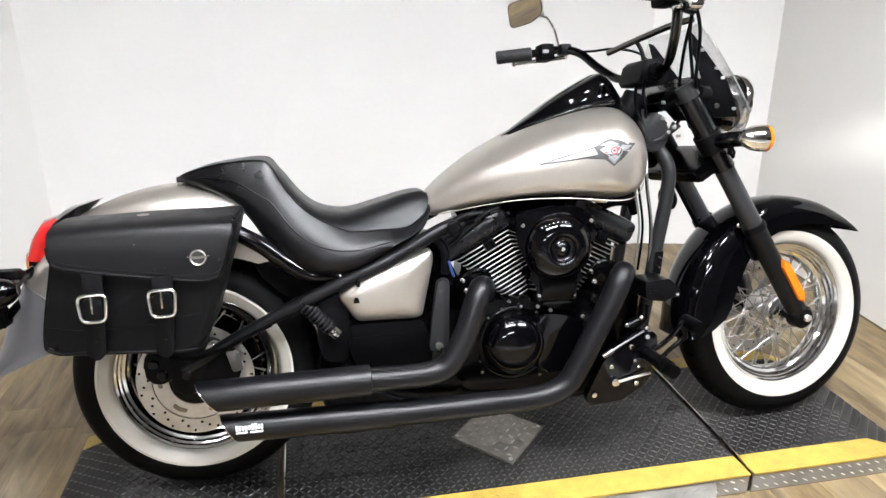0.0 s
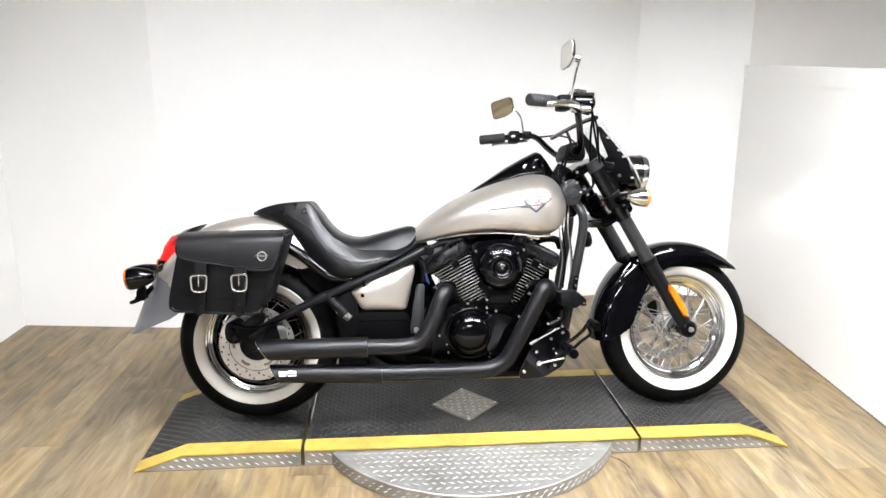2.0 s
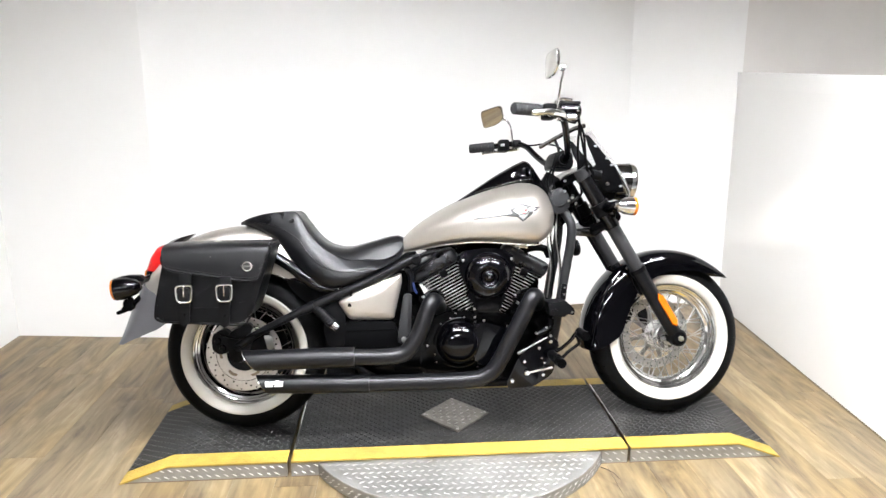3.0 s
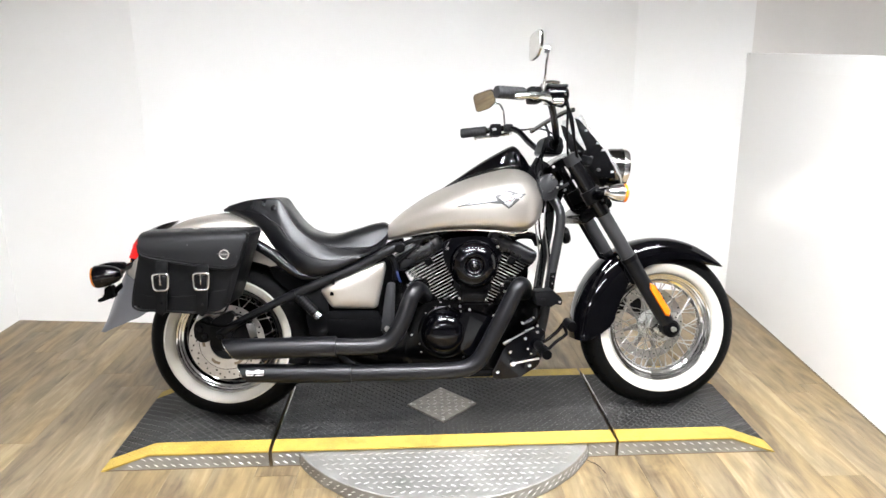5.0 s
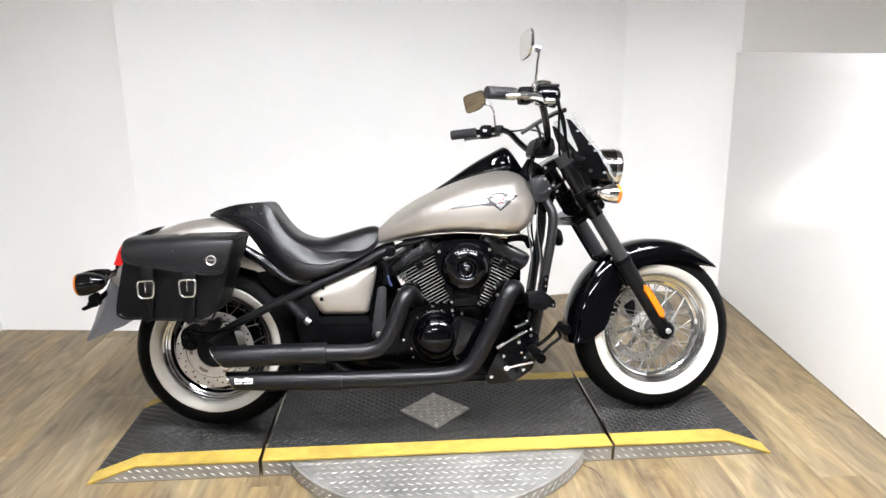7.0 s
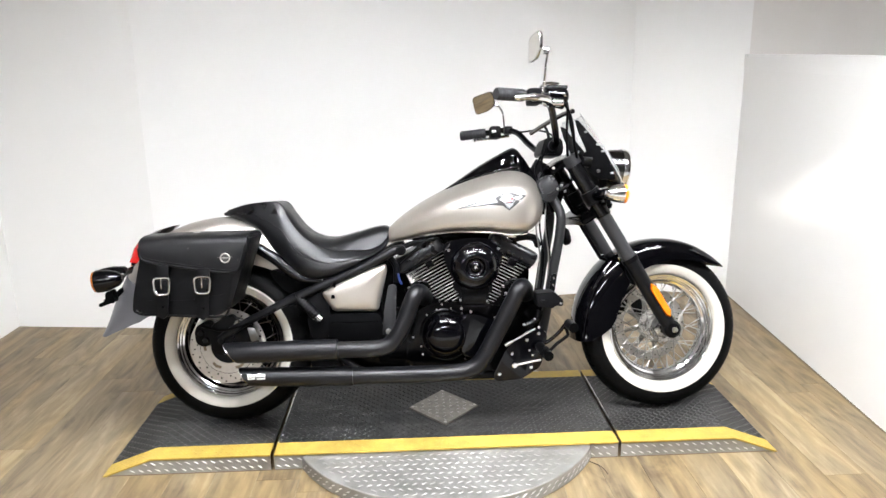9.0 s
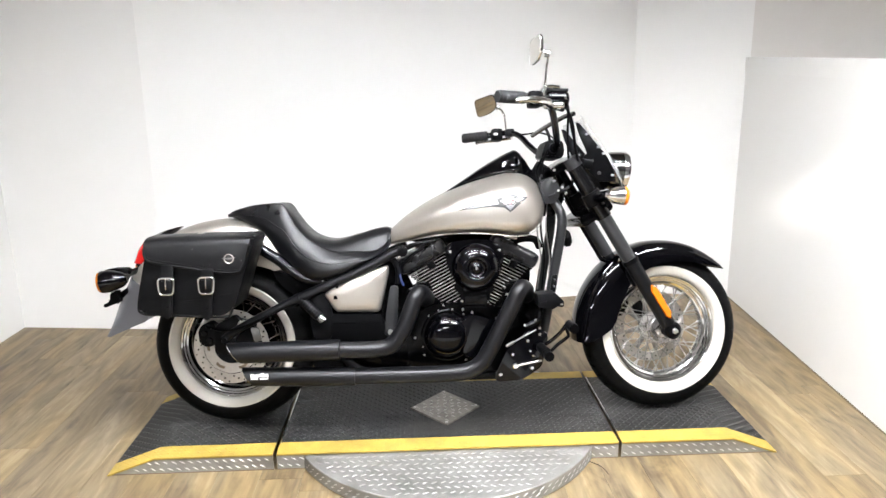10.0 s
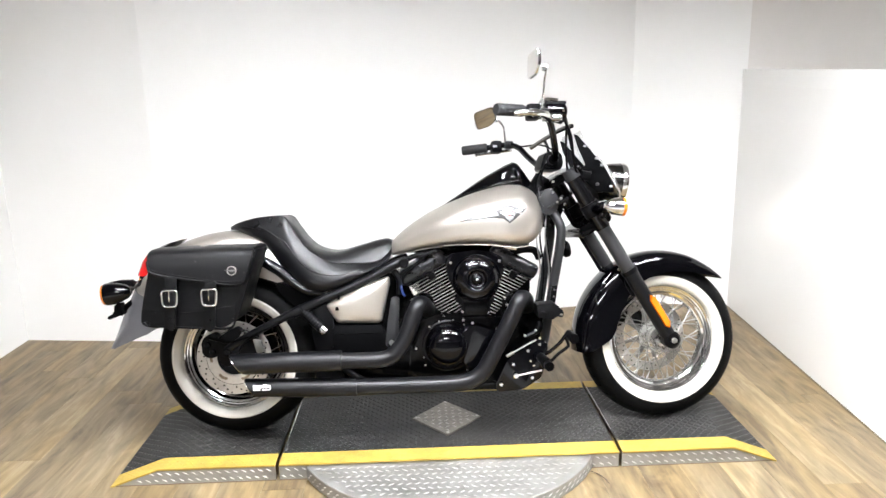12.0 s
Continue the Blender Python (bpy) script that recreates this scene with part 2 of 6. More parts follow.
def smooth_path(pts, n=8):
    """Catmull-Rom through the points."""
    p = [Vector(q) for q in pts]
    p = [p[0] * 2 - p[1]] + p + [p[-1] * 2 - p[-2]]
    out = []
    for i in range(1, len(p) - 2):
        for k in range(n):
            t = k / n
            a, b, c, d = p[i - 1], p[i], p[i + 1], p[i + 2]
            out.append(0.5 * ((2 * b) + (c - a) * t + (2 * a - 5 * b + 4 * c - d) * t * t + (3 * b - a - 3 * c + d) * t ** 3))
    return out + [p[-2]]


def loft(loops, bm=None, cap=True, closed=False, ring=True):
    """Skins loops of equal length; ring: each loop closes on itself."""
    bm = bm or bmesh.new()
    rows = [[bm.verts.new(v) for v in lp] for lp in loops]
    n = len(rows[0])
    pairs = list(zip(rows, rows[1:])) + ([(rows[-1], rows[0])] if closed else [])
    for a, b in pairs:
        for i in range(n if ring else n - 1):
            j = (i + 1) % n
            bm.faces.new((a[i], a[j], b[j], b[i]))
    if cap and ring and not closed:
        bm.faces.new(rows[0][::-1])
        bm.faces.new(rows[-1])
    return bm


def tube(pts, r, seg=12, bm=None, curve=True, n=8, cap=True, rs=None):
    """A round bar along points; rs: radii at the points in place of one."""
    base = [Vector(q) for q in pts]
    path = smooth_path(base, n) if curve and len(base) > 2 else base
    radii = None
    if rs:
        radii = [rs[min(int(i / (n if curve and len(base) > 2 else 1)), len(rs) - 1)] for i in range(len(path))]
    loops, up = [], None
    for i, p in enumerate(path):
        d = (path[min(i + 1, len(path) - 1)] - path[max(i - 1, 0)]).normalized()
        if up is None:
            up = d.orthogonal().normalized()
        up = (up - up.dot(d) * d).normalized()
        side = d.cross(up)
        rr = radii[i] if radii else r
        loops.append([p + rr * (math.cos(a) * up + math.sin(a) * side) for a in [2 * math.pi * k / seg for k in range(seg)]])
    return loft(loops, bm, cap)


def lathe(profile, centre, seg=48, axis=(0, 1, 0), bm=None, closed=True):
    """Turns (radius, along) pairs round an axis through centre; closed: the profile is a closed loop."""
    q = Vector((0, 0, 1)).rotation_difference(Vector(axis))
    c = Vector(centre)
    loops = []
    for k in range(seg):
        a = 2 * math.pi * k / seg
        loops.append([c + q @ Vector((r * math.cos(a), r * math.sin(a), h)) for r, h in profile])
    bm = bm or bmesh.new()
    rows = [[bm.verts.new(v) for v in lp] for lp in loops]
    n = len(profile)
    for a, b in zip(rows, rows[1:] + rows[:1]):
        for i in range(n if closed else n - 1):
            j = (i + 1) % n
            bm.faces.new((a[i], a[j], b[j], b[i]))
    if not closed:
        for i in (0, n - 1):
            if profile[i][0] > 1e-5:
                bm.faces.new([r[i] for r in rows][:: -1 if i == 0 else 1])
            else:
                bmesh.ops.remove_doubles(bm, verts=[r[i] for r in rows], dist=1e-6)
    return bm


def disc(centre, r, h, axis=(0, 1, 0), bevel=0.0, seg=32, bm=None):
    b = min(bevel, r * 0.6, h * 0.45)
    prof = [(1e-6, -h / 2), (r - b, -h / 2), (r, -h / 2 + b), (r, h / 2 - b), (r - b, h / 2), (1e-6, h / 2)] if b else [(1e-6, -h / 2), (r, -h / 2), (r, h / 2), (1e-6, h / 2)]
    return lathe(prof, centre, seg, axis, bm, closed=False)


def plate(outline, y0, y1, bevel=0.004, bm=None, seg=2, cut=True):
    """An outline in x and z, given thickness from y0 to y1, with rounded rims."""
    bm = bm or bmesh.new()
    a = [bm.verts.new((x, y0, z)) for x, z in outline]
    b = [bm.verts.new((x, y1, z)) for x, z in outline]
    n = len(outline)
    fa, fb = bm.faces.new(a), bm.faces.new(b[::-1])
    sides = [bm.faces.new((a[i], b[i], b[(i + 1) % n], a[(i + 1) % n])) for i in range(n)]
    if bevel:
        bmesh.ops.bevel(bm, geom=list(fa.edges) + list(fb.edges), offset=bevel, segments=seg, profile=0.6, affect="EDGES")
    return bm


def round_outline(pts, n=5):
    p = [Vector((x, z)) for x, z in pts]
    out, m = [], len(p)
    for i in range(m):
        a, b, c, d = p[i - 1], p[i], p[(i + 1) % m], p[(i + 2) % m]
        for k in range(n):
            t = k / n
            q = 0.5 * ((2 * b) + (c - a) * t + (2 * a - 5 * b + 4 * c - d) * t * t + (3 * b - a - 3 * c + d) * t ** 3)
            out.append((q.x, q.y))
    return out


def cornered(pts, r=0.02, n=4):
    """An outline with its corners rounded."""
    out, m = [], len(pts)
    for i in range(m):
        a, b, c = Vector(pts[i - 1]), Vector(pts[i]), Vector(pts[(i + 1) % m])
        k = min(r, (a - b).length * 0.45, (c - b).length * 0.45)
        s, e = b + (a - b).normalized() * k, b + (c - b).normalized() * k
        for j in range(n + 1):
            t = j / n
            q = (1 - t) ** 2 * s + 2 * t * (1 - t) * b + t * t * e
            out.append((q.x, q.y))
    return out


# ---- the bay: floor, walls, ceiling ----
LEFT_X, CORNER_L, SEAM, KINK, CORNER_R = -2.38, (-2.38, 1.29), (-1.52, 1.185), (1.22, 1.655), (1.83, 1.51)
WALL_H, LOW_H, CEIL_Z, FRONT_Y = 2.75, 1.37, 2.75, -0.35


def wall_run(p, q, z0, z1, thick=0.1, drop=0.0):
    """A wall between two plan points, its thickness to the left of the way from p to q."""
    p, q = Vector((*p, 0)), Vector((*q, 0))
    d = (q - p).normalized()
    nrm = Vector((-d.y, d.x, 0)) * thick
    bm = bmesh.new()
    lo = [bm.verts.new(v + Vector((0, 0, z0))) for v in (p, q, q + nrm, p + nrm)]
    hi = [bm.verts.new(v + Vector((0, 0, h))) for v, h in ((p, z1), (q, z1 - drop), (q + nrm, z1 - drop), (p + nrm, z1))]
    if z0 > 0:
        for v in (lo[1], lo[2]):
            v.co.z -= drop
    bm.faces.new(lo[::-1]), bm.faces.new(hi)
    for i in range(4):
        j = (i + 1) % 4
        bm.faces.new((lo[i], lo[j], hi[j], hi[i]))
    return bm


structure("floor", box(-6.0, 6.0, -8.0, 2.6, -0.12, -0.004), SUBFLOOR, "dark underlay below the oak plank floor", "floor")
structure("wall_west", wall_run((LEFT_X, FRONT_Y), CORNER_L, 0, WALL_H), WALL, "plain white laminate side wall", "wall")
structure("wall_north_1", wall_run(CORNER_L, SEAM, 0, WALL_H), WALL, "white laminate wall panel by the corner", "wall")
structure("wall_north_2", wall_run(SEAM, KINK, 0, WALL_H), WALL, "wide white laminate back wall", "wall")
structure("wall_north_3", wall_run(KINK, (CORNER_R[0] + 0.02, CORNER_R[1] - 0.0047), 0, WALL_H), WALL, "white laminate back wall panel", "wall")
# same wall carried on, coloured greyer because less light reaches it
structure("wall_north_4", wall_run((CORNER_R[0] + 0.02, CORNER_R[1] - 0.0047), (CORNER_R[0] + 3.0, CORNER_R[1] - 0.708), 0, WALL_H), FAR_DIM, "wall beyond the partition, its dimness put into the colour", "wall")
END_R = (1.665, -0.50)
structure("wall_east", wall_run(CORNER_R, END_R, 0, LOW_H, drop=0.055), WALL, "chest-high white partition wall", "wall")
dR = (Vector(END_R) - Vector(CORNER_R)).normalized()
nR = Vector((-dR.y, dR.x))
cap_p, cap_q = Vector(CORNER_R) - nR * 0.005, Vector(END_R) - nR * 0.005
structure("trim", wall_run(cap_p, cap_q, LOW_H - 0.004, LOW_H + 0.079, 0.125, 0.055), TRIM, "white painted cap rail on the partition", "trim")
# no real skirting: a thin dark strip draws the shadow line at the floor
structure("baseboard", wall_run(Vector(CORNER_R) - nR * 0.004, Vector(END_R) - nR * 0.004, 0.0, 0.006, 0.0035), SUBFLOOR, "thin dark strip for the shadow gap at the partition's foot", "baseboard")
HALL_W, HALL_E, HALL_S, HALL_N = -6.0, 6.0, -8.0, 2.6
# added out of view, so that the tank's right end mirrors something dark
structure("wall_far_east", box(HALL_E, HALL_E + 0.1, HALL_S, HALL_N, 0, CEIL_Z), SHADED_HALL, "unseen hall wall, coloured dark for the tank's reflections", "wall")
structure("wall_far_west", box(HALL_W - 0.1, HALL_W, HALL_S, HALL_N, 0, CEIL_Z), TAN, "tan side wall of the hall", "wall")
structure("wall_south", box(HALL_W, HALL_E, HALL_S - 0.1, HALL_S, 0, CEIL_Z), HALL, "white end wall of the hall", "wall")
structure("wall_far_north", box(HALL_W, HALL_E, HALL_N, HALL_N + 0.1, 0, CEIL_Z), HALL, "white wall of the hall", "wall")
structure("ceiling", box(HALL_W, HALL_E, HALL_S, HALL_N, CEIL_Z, CEIL_Z + 0.1), CEIL, "grey hall ceiling", "ceiling")

# ---- ceiling tube fixtures ----
PANEL_LIGHT, _nt, _b = material("lit_diffuser")
_b.inputs["Base Color"].default_value = (0.8, 0.8, 0.8, 1)
_b.inputs["Emission Color"].default_value, _b.inputs["Emission Strength"].default_value = (0.955, 0.98, 1.03, 1), LAMP_STRENGTH


SPOT_LIGHT, _nt, _b = material("lit_downlight")
_b.inputs["Base Color"].default_value = (0.8, 0.8, 0.8, 1)
_b.inputs["Emission Color"].default_value, _b.inputs["Emission Strength"].default_value = (0.96, 0.98, 1.03, 1), SPOT_STRENGTH


def ceiling_light(x, y):
    """A hanging trough: an open white housing with two tubes' diffusers up in it."""
    t = thing("ceiling_light", pose(x, y, CEIL_Z - 0.004), "white ceiling light trough with two glowing diffusers", "ceiling light", "ceiling lights over the bay")
    part("housing", box(-0.64, 0.64, -0.17, 0.17, -0.03, 0.0, 0.004), TRIM, t)
    for y0, y1 in ((-0.170, -0.155), (0.155, 0.170)):
        part("side_rail", box(-0.64, 0.64, y0, y1, -0.115, -0.031, 0.003), TRIM, t, "white side of the trough")
    for x0, x1 in ((-0.64, -0.625), (0.625, 0.64)):
        part("end_cap", box(x0, x1, -0.154, 0.154, -0.115, -0.031, 0.003), TRIM, t)
    for dy in (-0.075, 0.075):
        part("diffuser", box(-0.60, 0.60, dy - 0.062, dy + 0.062, -0.040, -0.0305), PANEL_LIGHT, t, "lit white diffuser")


def downlight(x, y):
    t = thing("downlight", pose(x, y, CEIL_Z - 0.004), "small round white ceiling downlight, lit", "downlight", "row of downlights over the bay")
    part("ring", lathe([(0.060, 0.0), (0.060, -0.014), (0.050, -0.020), (0.044, -0.012), (0.044, 0.0)], (0, 0, 0), 28, (0, 0, 1)), TRIM, t, "white ring")
    part("lens", disc((0, 0, -0.009), 0.0435, 0.008, (0, 0, 1), 0.002, 24), SPOT_LIGHT, t, "glowing lens")


# the last two are added out of view down the hall, as frontal fill
for lx, ly in ((-0.25, -1.50), (1.35, -1.50), (-2.30, -5.20), (-0.35, -4.00)):
    ceiling_light(lx, ly)
for k in range(8):
    downlight(-1.15 + 0.40 * k, -0.80)

# ---- the turntable platform ----
DECK_Z, DECK_Y0, DECK_Y1 = 0.064, -0.340, 0.296
END_W, BEND_W, BEND_E, END_E = -1.236, -1.062, 1.042, 1.208
GAP_W, GAP_E = (-0.643, -0.629), (0.614, 0.626)
DISC_C, DISC_R = (-0.008, -0.06), 0.592


def deck_z(x):
    """Height of the deck: level, with a ramp at either end."""
    if x < BEND_W:
        return DECK_Z * max(0.0, (x - END_W) / (BEND_W - END_W)) + 0.002
    if x > BEND_E:
        return DECK_Z * max(0.0, (END_E - x) / (END_E - BEND_E)) + 0.002
    return DECK_Z


def slab(xs, y0, y1, lift=0.0, thick=0.006):
    """A strip of plate that follows the deck's height along xs."""
    return loft([[(x, y0, deck_z(x) + lift), (x, y1, deck_z(x) + lift), (x, y1, deck_z(x) + lift - thick), (x, y0, deck_z(x) + lift - thick)] for x in xs])


def tread(name, spots, mat, parent, label):
    """Raised lozenges of tread plate: each spot is a centre, two axes in the plate and its normal."""
    vs, fs = [], []
    for c, u, v, nrm, (ln, wd, ht) in spots:
        k = len(vs)
        vs += [c - u * ln, c - v * wd, c + u * ln, c + v * wd, c - u * ln * 0.45 + nrm * ht, c + u * ln * 0.45 + nrm * ht]
        fs += [(k, k + 1, k + 4), (k + 1, k + 5, k + 4), (k + 1, k + 2, k + 5), (k + 2, k + 3, k + 5), (k + 3, k + 4, k + 5), (k + 3, k, k + 4)]
    me = bpy.data.meshes.new(name)
    me.from_pydata([tuple(p) for p in vs], [], fs)
    me.materials.append(mat)
    ob = new(name, me)
    ob.parent = parent
    return tagged(ob, label, "", "", "stuff")


def deck_spots(x0, x1, y0, y1, pitch, size, keep=None):
    out, nx, ny = [], int((x1 - x0) / pitch), int((y1 - y0) / pitch)
    for i in range(nx):
        for j in range(ny):
            x, y = x0 + (i + 0.5) * (x1 - x0) / nx, y0 + (j + 0.5) * (y1 - y0) / ny
            if keep and not keep(x, y):
                continue
            slope = (deck_z(x + 0.004) - deck_z(x - 0.004)) / 0.008
            ex = Vector((1, 0, slope)).normalized()
            ey = Vector((0, 1, 0))
            s = 1 if (i + j) % 2 else -1
            u, v = (ex + s * ey).normalized(), (ey - s * ex).normalized()
            out.append((Vector((x, y, deck_z(x) + 0.0003)), u, v, ex.cross(ey), size))
    return out


platform = thing("turntable_platform", pose(0, 0, 0), "low black tread-plate display turntable with yellow edges", "platform")
STRIPE_F, STRIPE_B = -0.258, 0.229
SECTIONS = ((END_W, GAP_W[0]), (GAP_W[1], GAP_E[0]), (GAP_E[1], END_E))
SMALL, LARGE = (0.0112, 0.0037, 0.0021), (0.0118, 0.0027, 0.0015)
for a, b in SECTIONS:
    xs = sorted({a, b, *[x for x in (BEND_W, BEND_E) if a < x < b]})
    deck = part("deck_section", slab(xs, STRIPE_F, STRIPE_B), DECK, platform, "worn black tread-plate deck")
    tread("deck_tread", deck_spots(a + 0.004, b - 0.004, STRIPE_F, STRIPE_B, 0.0178, SMALL), DECK_TREAD, deck, "raised tread lozenges")
    for y0, y1 in ((DECK_Y0, STRIPE_F), (STRIPE_B, DECK_Y1)):
        st = part("edge_stripe", slab(xs, y0, y1), YELLOW, platform, "yellow painted edge stripe, scuffed")
        tread("stripe_tread", deck_spots(a + 0.004, b - 0.004, y0, y1, 0.0178, (0.0105, 0.0034, 0.0008)), YELLOW, st, "painted tread lozenges")
    # side plates, front and back
    for y, face in ((DECK_Y0 + 0.004, -1), (DECK_Y1 - 0.004, 1)):
        spans = [(a, b)] if a < -1 or b > 1 else [(a, -0.520), (0.505, b)]
        for sa, sb in spans:
            ss = sorted({sa, sb, *[x for x in (BEND_W, BEND_E) if sa < x < sb]})
            bm = loft([[(x, y, 0.0), (x, y, max(deck_z(x) - 0.0065, 0.0005)), (x, y - face * 0.004, max(deck_z(x) - 0.0065, 0.0005)), (x, y - face * 0.004, 0.0)] for x in ss])
            sk = part("side_plate", bm, GALV, platform, "galvanised tread-plate skirt")
            sp = []
            for i in range(int((sb - sa) / 0.03)):
                for j in range(2):
                    x, z = sa + 0.015 + i * 0.03 + 0.015 * j, 0.016 + 0.026 * j
                    if z < deck_z(x) - 0.014:
                        u = Vector((1, 0, -0.55 if face < 0 else 0.55)).normalized()
                        sp.append((Vector((x, y + face * 0.0004, z)), u, Vector((-u.z, 0, u.x)), Vector((0, face, 0)), LARGE))
            # dark strips drawn along the skirt's edges for the gap shadows
            for name, lo, hi in (("lower_shade_strip", lambda x: 0.0, lambda x: 0.0035), ("upper_shade_strip", lambda x: max(deck_z(x) - 0.0105, 0.0), lambda x: max(deck_z(x) - 0.0062, 0.0005))):
                bm = loft([[(x, y + face * 0.0012, lo(x)), (x, y + face * 0.0012, hi(x)), (x, y, hi(x)), (x, y, lo(x))] for x in ss])
                part(name, bm, SUBFLOOR, sk, "dark strip for the shadow in the joint")
            if sp:
                tread("skirt_tread", sp, WORN_EDGE, sk, "bright raised lozenges")
# round plate that the deck turns on
part("turntable_disc", disc((*DISC_C, DECK_Z / 2 - 0.006), DISC_R, DECK_Z - 0.012, (0, 0, 1), 0.003, 96), GALV, platform, "round galvanised tread-plate turntable disc")
round_tread = []
for i in range(-20, 21):
    for j in range(-20, 21):
        x, y = DISC_C[0] + i * 0.03 + 0.015 * (j % 2), DISC_C[1] + j * 0.03
        out_of_deck = y < DECK_Y0 - 0.012 or y > DECK_Y1 + 0.012
        if out_of_deck and math.hypot(x - DISC_C[0], y - DISC_C[1]) < DISC_R - 0.02:
            s = 1 if j % 2 else -1
            u = Vector((1, -0.5 * s, 0)).normalized()
            round_tread.append((Vector((x, y, DECK_Z - 0.0117)), u, Vector((-u.y, u.x, 0)), Vector((0, 0, 1)), LARGE))
tread("disc_tread", round_tread, GALV, platform, "bright raised lozenges")
edge_tread = []
for k in range(110):
    a = math.pi + math.pi * (k + 0.5) / 110
    nrm = Vector((math.cos(a), math.sin(a), 0))
    if DISC_C[1] + DISC_R * nrm.y < DECK_Y0 - 0.01:
        tan = Vector((-nrm.y, nrm.x, 0.5)).normalized()
        edge_tread.append((Vector((*DISC_C, 0.018 + 0.016 * (k % 2))) + nrm * (DISC_R + 0.0003), tan, nrm.cross(tan), nrm, LARGE))
tread("rim_tread", edge_tread, WORN_EDGE, platform, "raised lozenges on the disc's edge")
for gx in (GAP_W[1], GAP_E[1]):
    part("joint_edge", box(gx, gx + 0.003, STRIPE_F, STRIPE_B, DECK_Z - 0.004, DECK_Z + 0.0022), ALU, platform, "bare metal edge at the joint")
# hatch plate set in the middle of the deck
HC = (-0.008, -0.022)
bm = bmesh.new()
hv = [(HC[0] - 0.141, HC[1]), (HC[0], HC[1] - 0.152), (HC[0] + 0.141, HC[1]), (HC[0], HC[1] + 0.152)]
lo = [bm.verts.new((x, y, DECK_Z + 0.0005)) for x, y in hv]
hi = [bm.verts.new((x * 0.985 + HC[0] * 0.015, y * 0.985 + HC[1] * 0.015, DECK_Z + 0.006)) for x, y in hv]
bm.faces.new(hi), bm.faces.new(lo[::-1])
for i in range(4):
    bm.faces.new((lo[i], lo[(i + 1) % 4], hi[(i + 1) % 4], hi[i]))
hatch = part("hatch_plate", bm, HATCH, platform, "diamond-shaped steel cover plate")
hs = []
for i in range(-5, 6):
    for j in range(-5, 6):
        x, y = HC[0] + i * 0.028, HC[1] + j * 0.028
        if abs(x - HC[0]) / 0.136 + abs(y - HC[1]) / 0.152 < 0.86:
            s = 1 if (i + j) % 2 else -1
            u = Vector((1, s, 0)).normalized()
            hs.append((Vector((x, y, DECK_Z + 0.0062)), u, Vector((-u.y, u.x, 0)), Vector((0, 0, 1)), (0.013, 0.004, 0.0018)))
tread("hatch_tread", hs, HATCH_TREAD, hatch, "raised lozenges")
for x, y in hv:
    part("bolt", disc((x * 0.88 + HC[0] * 0.12, y * 0.88 + HC[1] * 0.12, DECK_Z + 0.0075), 0.006, 0.004, (0, 0, 1), 0.001, 12), STEEL, hatch)

tagged(mesh_object("floor_cable", tube([(0.50, -0.36, 0.004), (0.535, -0.40, 0.004), (0.548, -0.45, 0.004)], 0.0010, 6), GREY_PLASTIC), "thin dark cable on the floor by the turntable", "cable")

# ---- the motorcycle: x ahead, y to its left, z up from where the tyres stand; it leans on its stand ----
moto = thing("motorcycle", Matrix.Translation((0, -0.052, DECK_Z)) @ Matrix.Rotation(radians(-9.0), 4, "X"),
             "champagne and black cruiser motorcycle with whitewall tyres leaning on the turntable", "motorcycle")
HEAD = Vector((1.0, 0, 0))
STEER = Matrix.Translation(HEAD) @ Matrix.Rotation(radians(5.5), 4, Vector((-math.sin(radians(33)), 0, math.cos(radians(33))))) @ Matrix.Translation(-HEAD)
FW, RW = Vector((0.854, 0, 0.3165)), Vector((-0.819, 0, 0.3120))


def interp(table, x):
    for (a, u), (b, v) in zip(table, table[1:]):
        if x <= b:
            t = max(0.0, min(1.0, (x - a) / (b - a)))
            return u + (v - u) * t
    return table[-1][1]


def mirrored(pts):
    return [(x, -y, z) for x, y, z in pts]


def bolt(parent, x, y, z, r=0.008, mat=None, m=None, axis=(0, 1, 0), h=0.008):
    return part("bolt", disc((x, y, z), r * 0.8, h, axis, 0.002, 12), mat or CHROME, parent, m=m)


